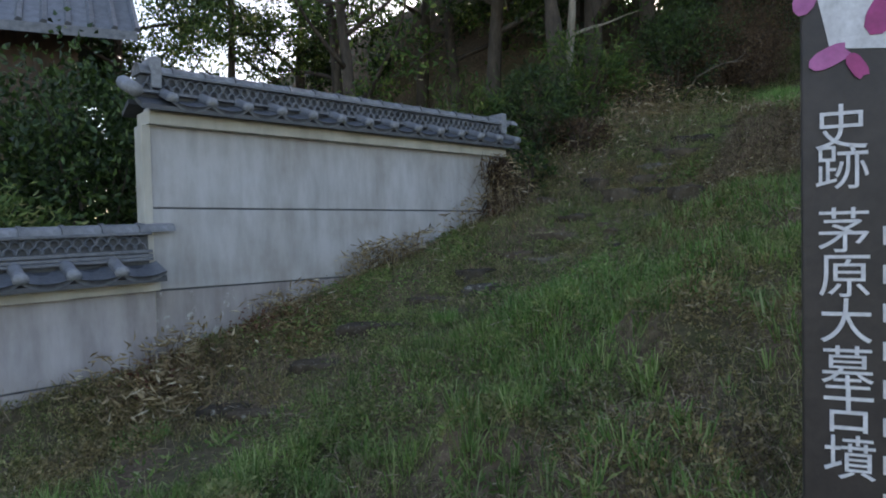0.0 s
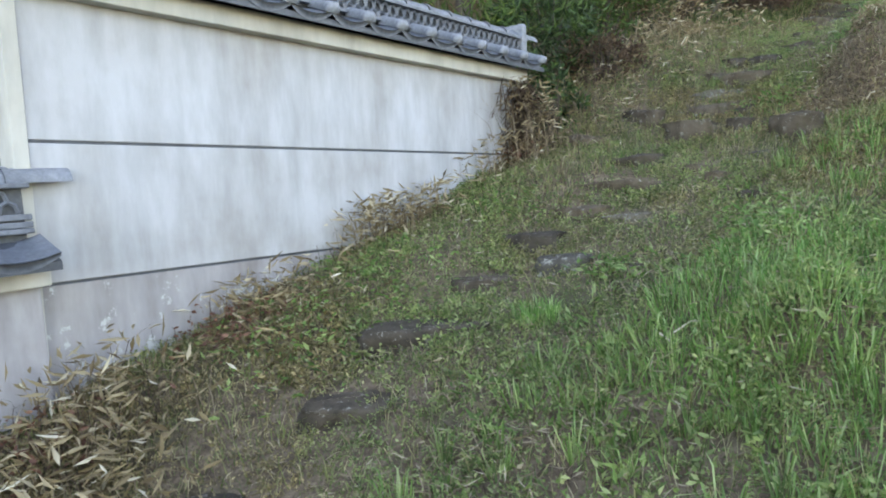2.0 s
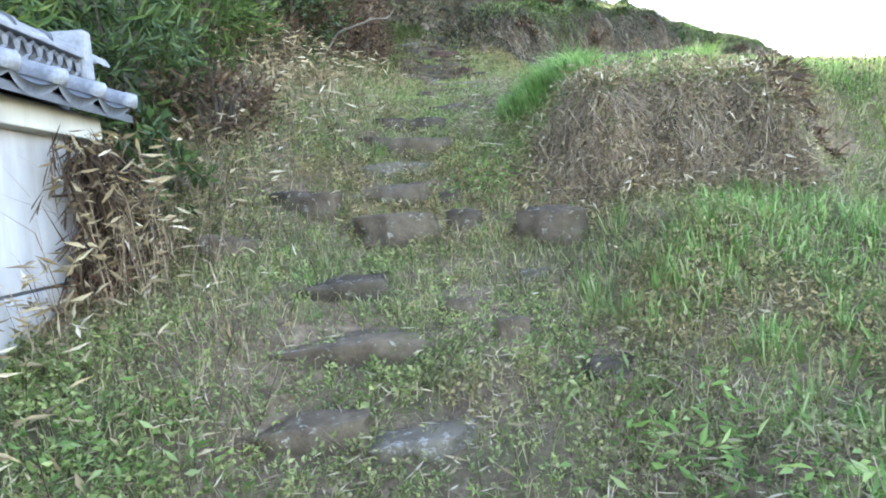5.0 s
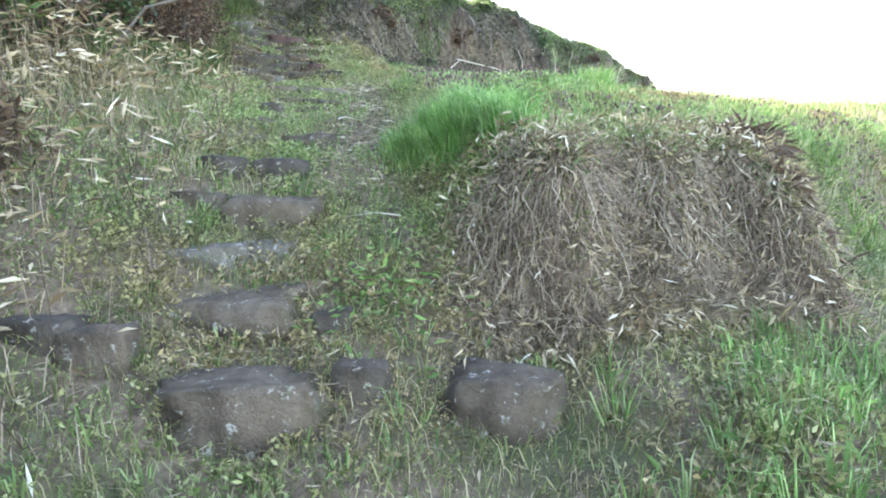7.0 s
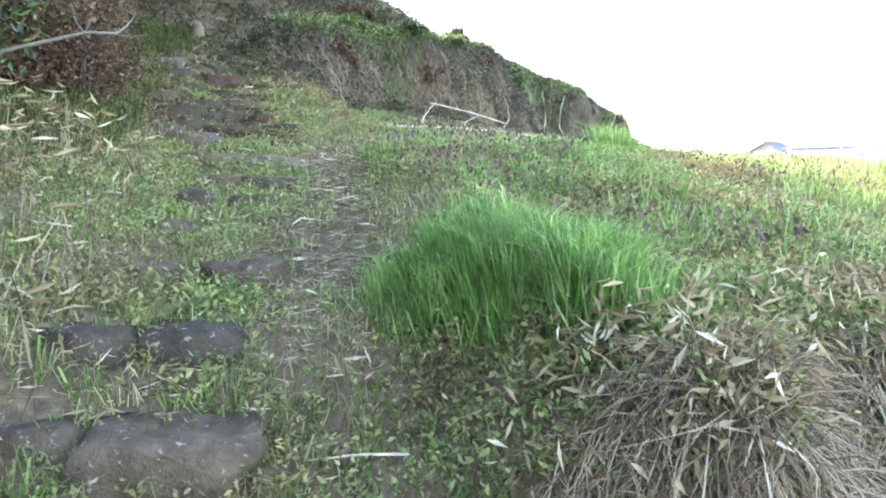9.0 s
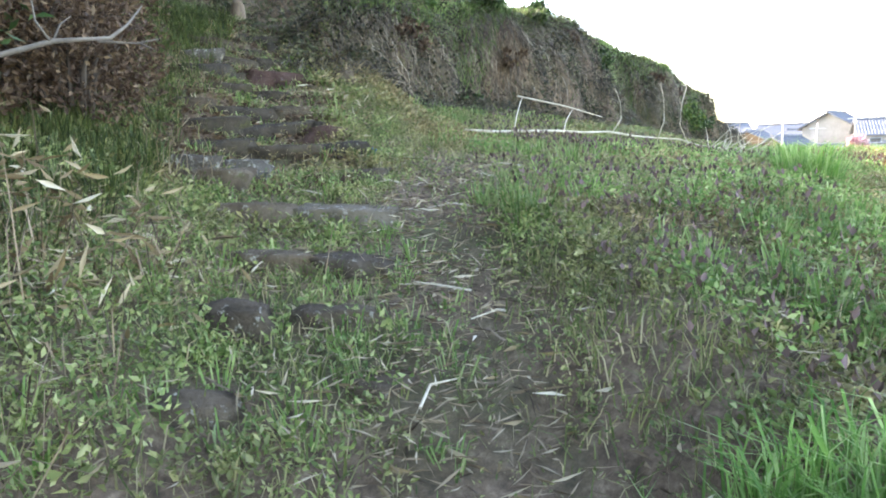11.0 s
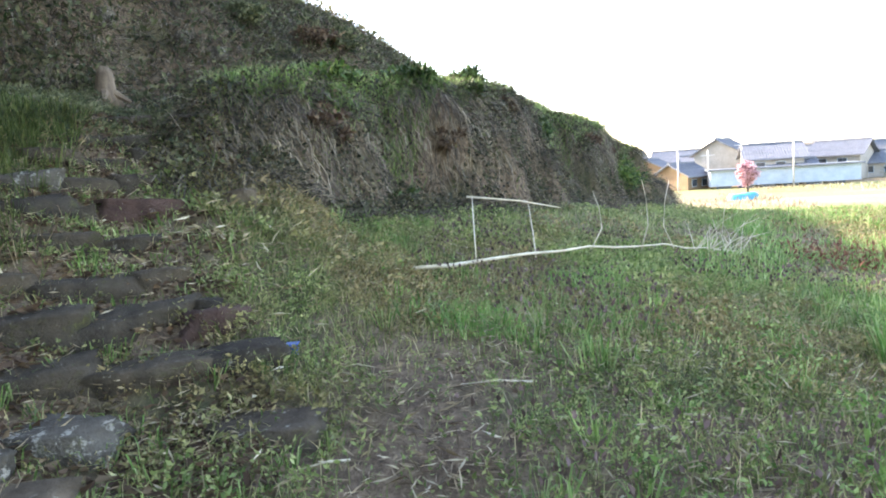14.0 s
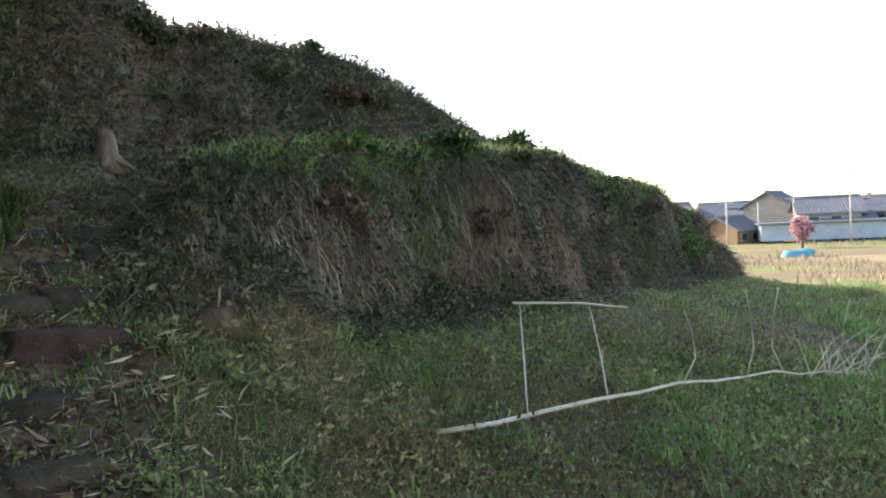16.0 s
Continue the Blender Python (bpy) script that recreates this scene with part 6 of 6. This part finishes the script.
def build_village():
    """Houses stand with their long side towards the hill."""
    p = 0.75
    rows = ((93, -3.6, 6.0, 6, 3.3, 1.5, HOUSE_WALL, -90), (95, -8.0, 4.5, 6, 3.0, 1.6, HOUSE_TAN, -15), (91, -6.2, 4.4, 4, 1.9, 0.9, HOUSE_WALL, -90), (88, 5.2, 4.8, 4.6, 1.8, 1.3, HOUSE_TAN, -35),
            (94, 7.9, 4.4, 5, 2.7, 1.2, HOUSE_TAN, -20), (99, 11.0, 3.4, 5, 2.2, 1.2, HOUSE_WALL, -90), (104, -11.5, 4.0, 4, 3.0, 1.2, HOUSE_WALL, -20), (100, -17.0, 6.0, 5, 2.0, 1.2, HOUSE_WALL, -90),
            (106, 2.6, 5.0, 6, 2.7, 1.3, HOUSE_WALL, -90), (104, 14.8, 4.0, 5, 2.2, 1.2, HOUSE_TAN, -30), (112, -23.0, 12.0, 5, 1.2, 0.6, HOUSE_TAN, -90))
    for k, (x, y, w, d, e, r, mat, turn) in enumerate(rows):
        label = "two-storey village house with dark tiled roof" if k < 2 else "tan village house with dark tiled roof" if mat is HOUSE_TAN else "pale village house with grey tiled roof"
        house(x, y, p, w, d, e, r, turn, mat, label, tuple((0.8 + q * 2.2, e - 1.5, 1.1, 0.9) for q in range(int(w / 2.4))), 0.5, "houses of the village", ROOF_FAR)
    far = ((118, 14.0, 6.0, 6, 3.8, 1.6, HOUSE_WALL, -70), (124, 6.0, 7.0, 6, 3.4, 1.7, HOUSE_WALL, -100), (126, -6.0, 7.0, 6, 3.6, 1.7, HOUSE_WALL, -80),
           (122, -15.0, 8.0, 6, 3.0, 1.5, HOUSE_TAN, -95), (128, -27.0, 7.0, 6, 3.2, 1.6, HOUSE_WALL, -60), (135, -40.0, 9.0, 6, 2.8, 1.4, HOUSE_TAN, -90),
           (112, 18.0, 5.0, 5, 3.0, 1.5, HOUSE_WALL, -110), (97, -1.0, 5.0, 6, 4.2, 1.7, HOUSE_WALL, -25), (100, -13.4, 5.5, 6, 3.2, 1.5, HOUSE_WALL, -120))
    for x, y, w, d, e, r, mat, turn in far:
        house(x, y, p, w, d, e, r, turn, mat, "far village house with a grey tiled roof", tuple((0.8 + q * 2.2, e - 1.5, 1.1, 0.9) for q in range(int(w / 2.4))), 0.5, "houses of the village", ROOF_FAR)
    hall = thing("long_shed", 86, 0.9, p, "long low shed clad in pale blue sheet metal", "shed", "", -90)
    part("wall", box(0, 15.2, 0, 4, 0.25, 2.0), PALE_METAL, hall)
    part("roof", box(-0.3, 15.5, -0.4, 4.3, 2.004, 2.2, 0.05), ROOF_FAR, hall, "grey roof")
    for k in range(6):
        part("opening", box(0.6 + k * 2.3, 2.2 + k * 2.3, -0.05, 0.02, -0.1, 0.24), PANE, hall)
    tarp = thing("blue_tarp", 64, 0.6, 0.7, "bright blue tarpaulin over a heap in the field", "tarpaulin")
    part("cover", stone_bm(1.4, 1.9, 1.2, 70, 0.6), CYAN, tarp, "", True)
    for x, y, tall in ((85, 4.46, 5.4), (85, -7.5, 8.0), (85, -31.5, 7.6), (92, -22, 5.2), (120, 10, 7), (92, -3.2, 5.6), (92, 0.6, 4.6)):
        pole = thing("utility_pole", x, y, 0.7, "grey concrete utility pole", "pole", "utility poles")
        part("pole", tube([(0, 0, -0.3), (0, 0, tall)], [0.11, 0.07], 8), CONCRETE, pole, "", True)
        part("crossarm", box(-0.05, 0.05, -0.8, 0.8, tall - 0.7, tall - 0.6), CONCRETE, pole)
    t = make_tree(75, -1.4, 2.7, 0.12, PINK_BLOOM, BARK, "pink blossoming plum tree in the field", 81, 2600, 1.15, 0.3, (0.2, 0.16), 9, "tree", "trees beyond the fields")
    make_tree(92, -33, 5.0, 0.18, FAR_TWIGS, BARK, "bare grey tree beyond the fields", 82, 900, 1.3, 0.25, (0.3, 0.15), 10, "tree", "trees beyond the fields")
    make_tree(105, -38, 5.0, 0.18, FAR_TWIGS, BARK, "bare grey tree beyond the fields", 83, 900, 1.3, 0.25, (0.3, 0.15), 10, "tree", "trees beyond the fields")
    # reeds and hedges at the edge of the fields
    n = 26000
    x, y = RNG.uniform(20, 85, n), RNG.uniform(-60, 8, n)
    x, y = keep(x, y, sstep(0.45, 0.65, vnoise(x * 0.5, y, 6, 22)) * (np.abs(y) < x))
    n = len(x)
    stuff_mesh("field_reeds", blade_verts(on_ground(x, y), RNG.normal(size=(n, 2)) * 0.3, RNG.uniform(0.15, 0.5, n), RNG.uniform(0.03, 0.07, n)), BLADE_FACES, HAY_PALE, "straw-coloured dry reeds in the fields", "reeds")

    n = 30000
    x, y = RNG.uniform(36, 80, n), RNG.uniform(-48, 2, n)
    x, y = keep(x, y, sstep(0.42, 0.58, vnoise(x * 0.6, y, 5, 81)) * sstep(-1.0, -8.0, y + (x - 50) * 0.28))
    n = len(x)
    stuff_mesh("golden_reeds", blade_verts(on_ground(x, y), RNG.normal(size=(n, 2)) * 0.35, RNG.uniform(0.5, 1.3, n) * (0.5 + 0.8 * vnoise(x, y, 4, 82)), RNG.uniform(0.05, 0.11, n)), BLADE_FACES, GOLD, "stands of golden dry reeds in the fields", "reeds")
    n = 16000
    x, y = RNG.uniform(150, 175, n), RNG.uniform(-130, 60, n)
    at = on_ground(x, y, 0.0) + np.stack([0 * x, 0 * x, RNG.uniform(0, 1, n) * (2.0 + 4.5 * vnoise(x * 0, y, 9, 83))], axis=1)
    stuff_mesh("far_treeline", leaf_verts(at, RNG.normal(size=(n, 3)) + (0, 0, 0.6), RNG.uniform(0.8, 1.6, n), RNG.uniform(0.4, 0.8, n)), LEAF_FACES, FAR_TWIGS, "pale bare trees in a line behind the village", "trees")
    n = 2600
    x, y = RNG.uniform(88, 97, n), RNG.uniform(-62, -19, n)
    at = on_ground(x, y, 0.0) + np.stack([0 * x, 0 * x, RNG.uniform(0, 1.1, n)], axis=1)
    stuff_mesh("field_scrub", leaf_verts(at, RNG.normal(size=(n, 3)) + (0, 0, 0.6), RNG.uniform(0.3, 0.6, n), RNG.uniform(0.1, 0.25, n)), LEAF_FACES, HILL_LEAF, "dull brown scrub beyond the fields", "scrub")
    n = 420
    x, y = 11.4 + RNG.normal(size=n) * 0.55, 6.87 + RNG.normal(size=n) * 0.3
    stuff_mesh("red_weeds", leaf_verts(on_ground(x, y, 0.05) + np.stack([0 * x, 0 * x, RNG.uniform(0, 0.15, n)], axis=1), RNG.normal(size=(n, 3)) + (0, 0, 0.8), RNG.uniform(0.04, 0.09, n), RNG.uniform(0.012, 0.03, n)), LEAF_FACES, RUST_LEAF, "patch of reddish weeds in the sunlit meadow", "weeds")


build_village()
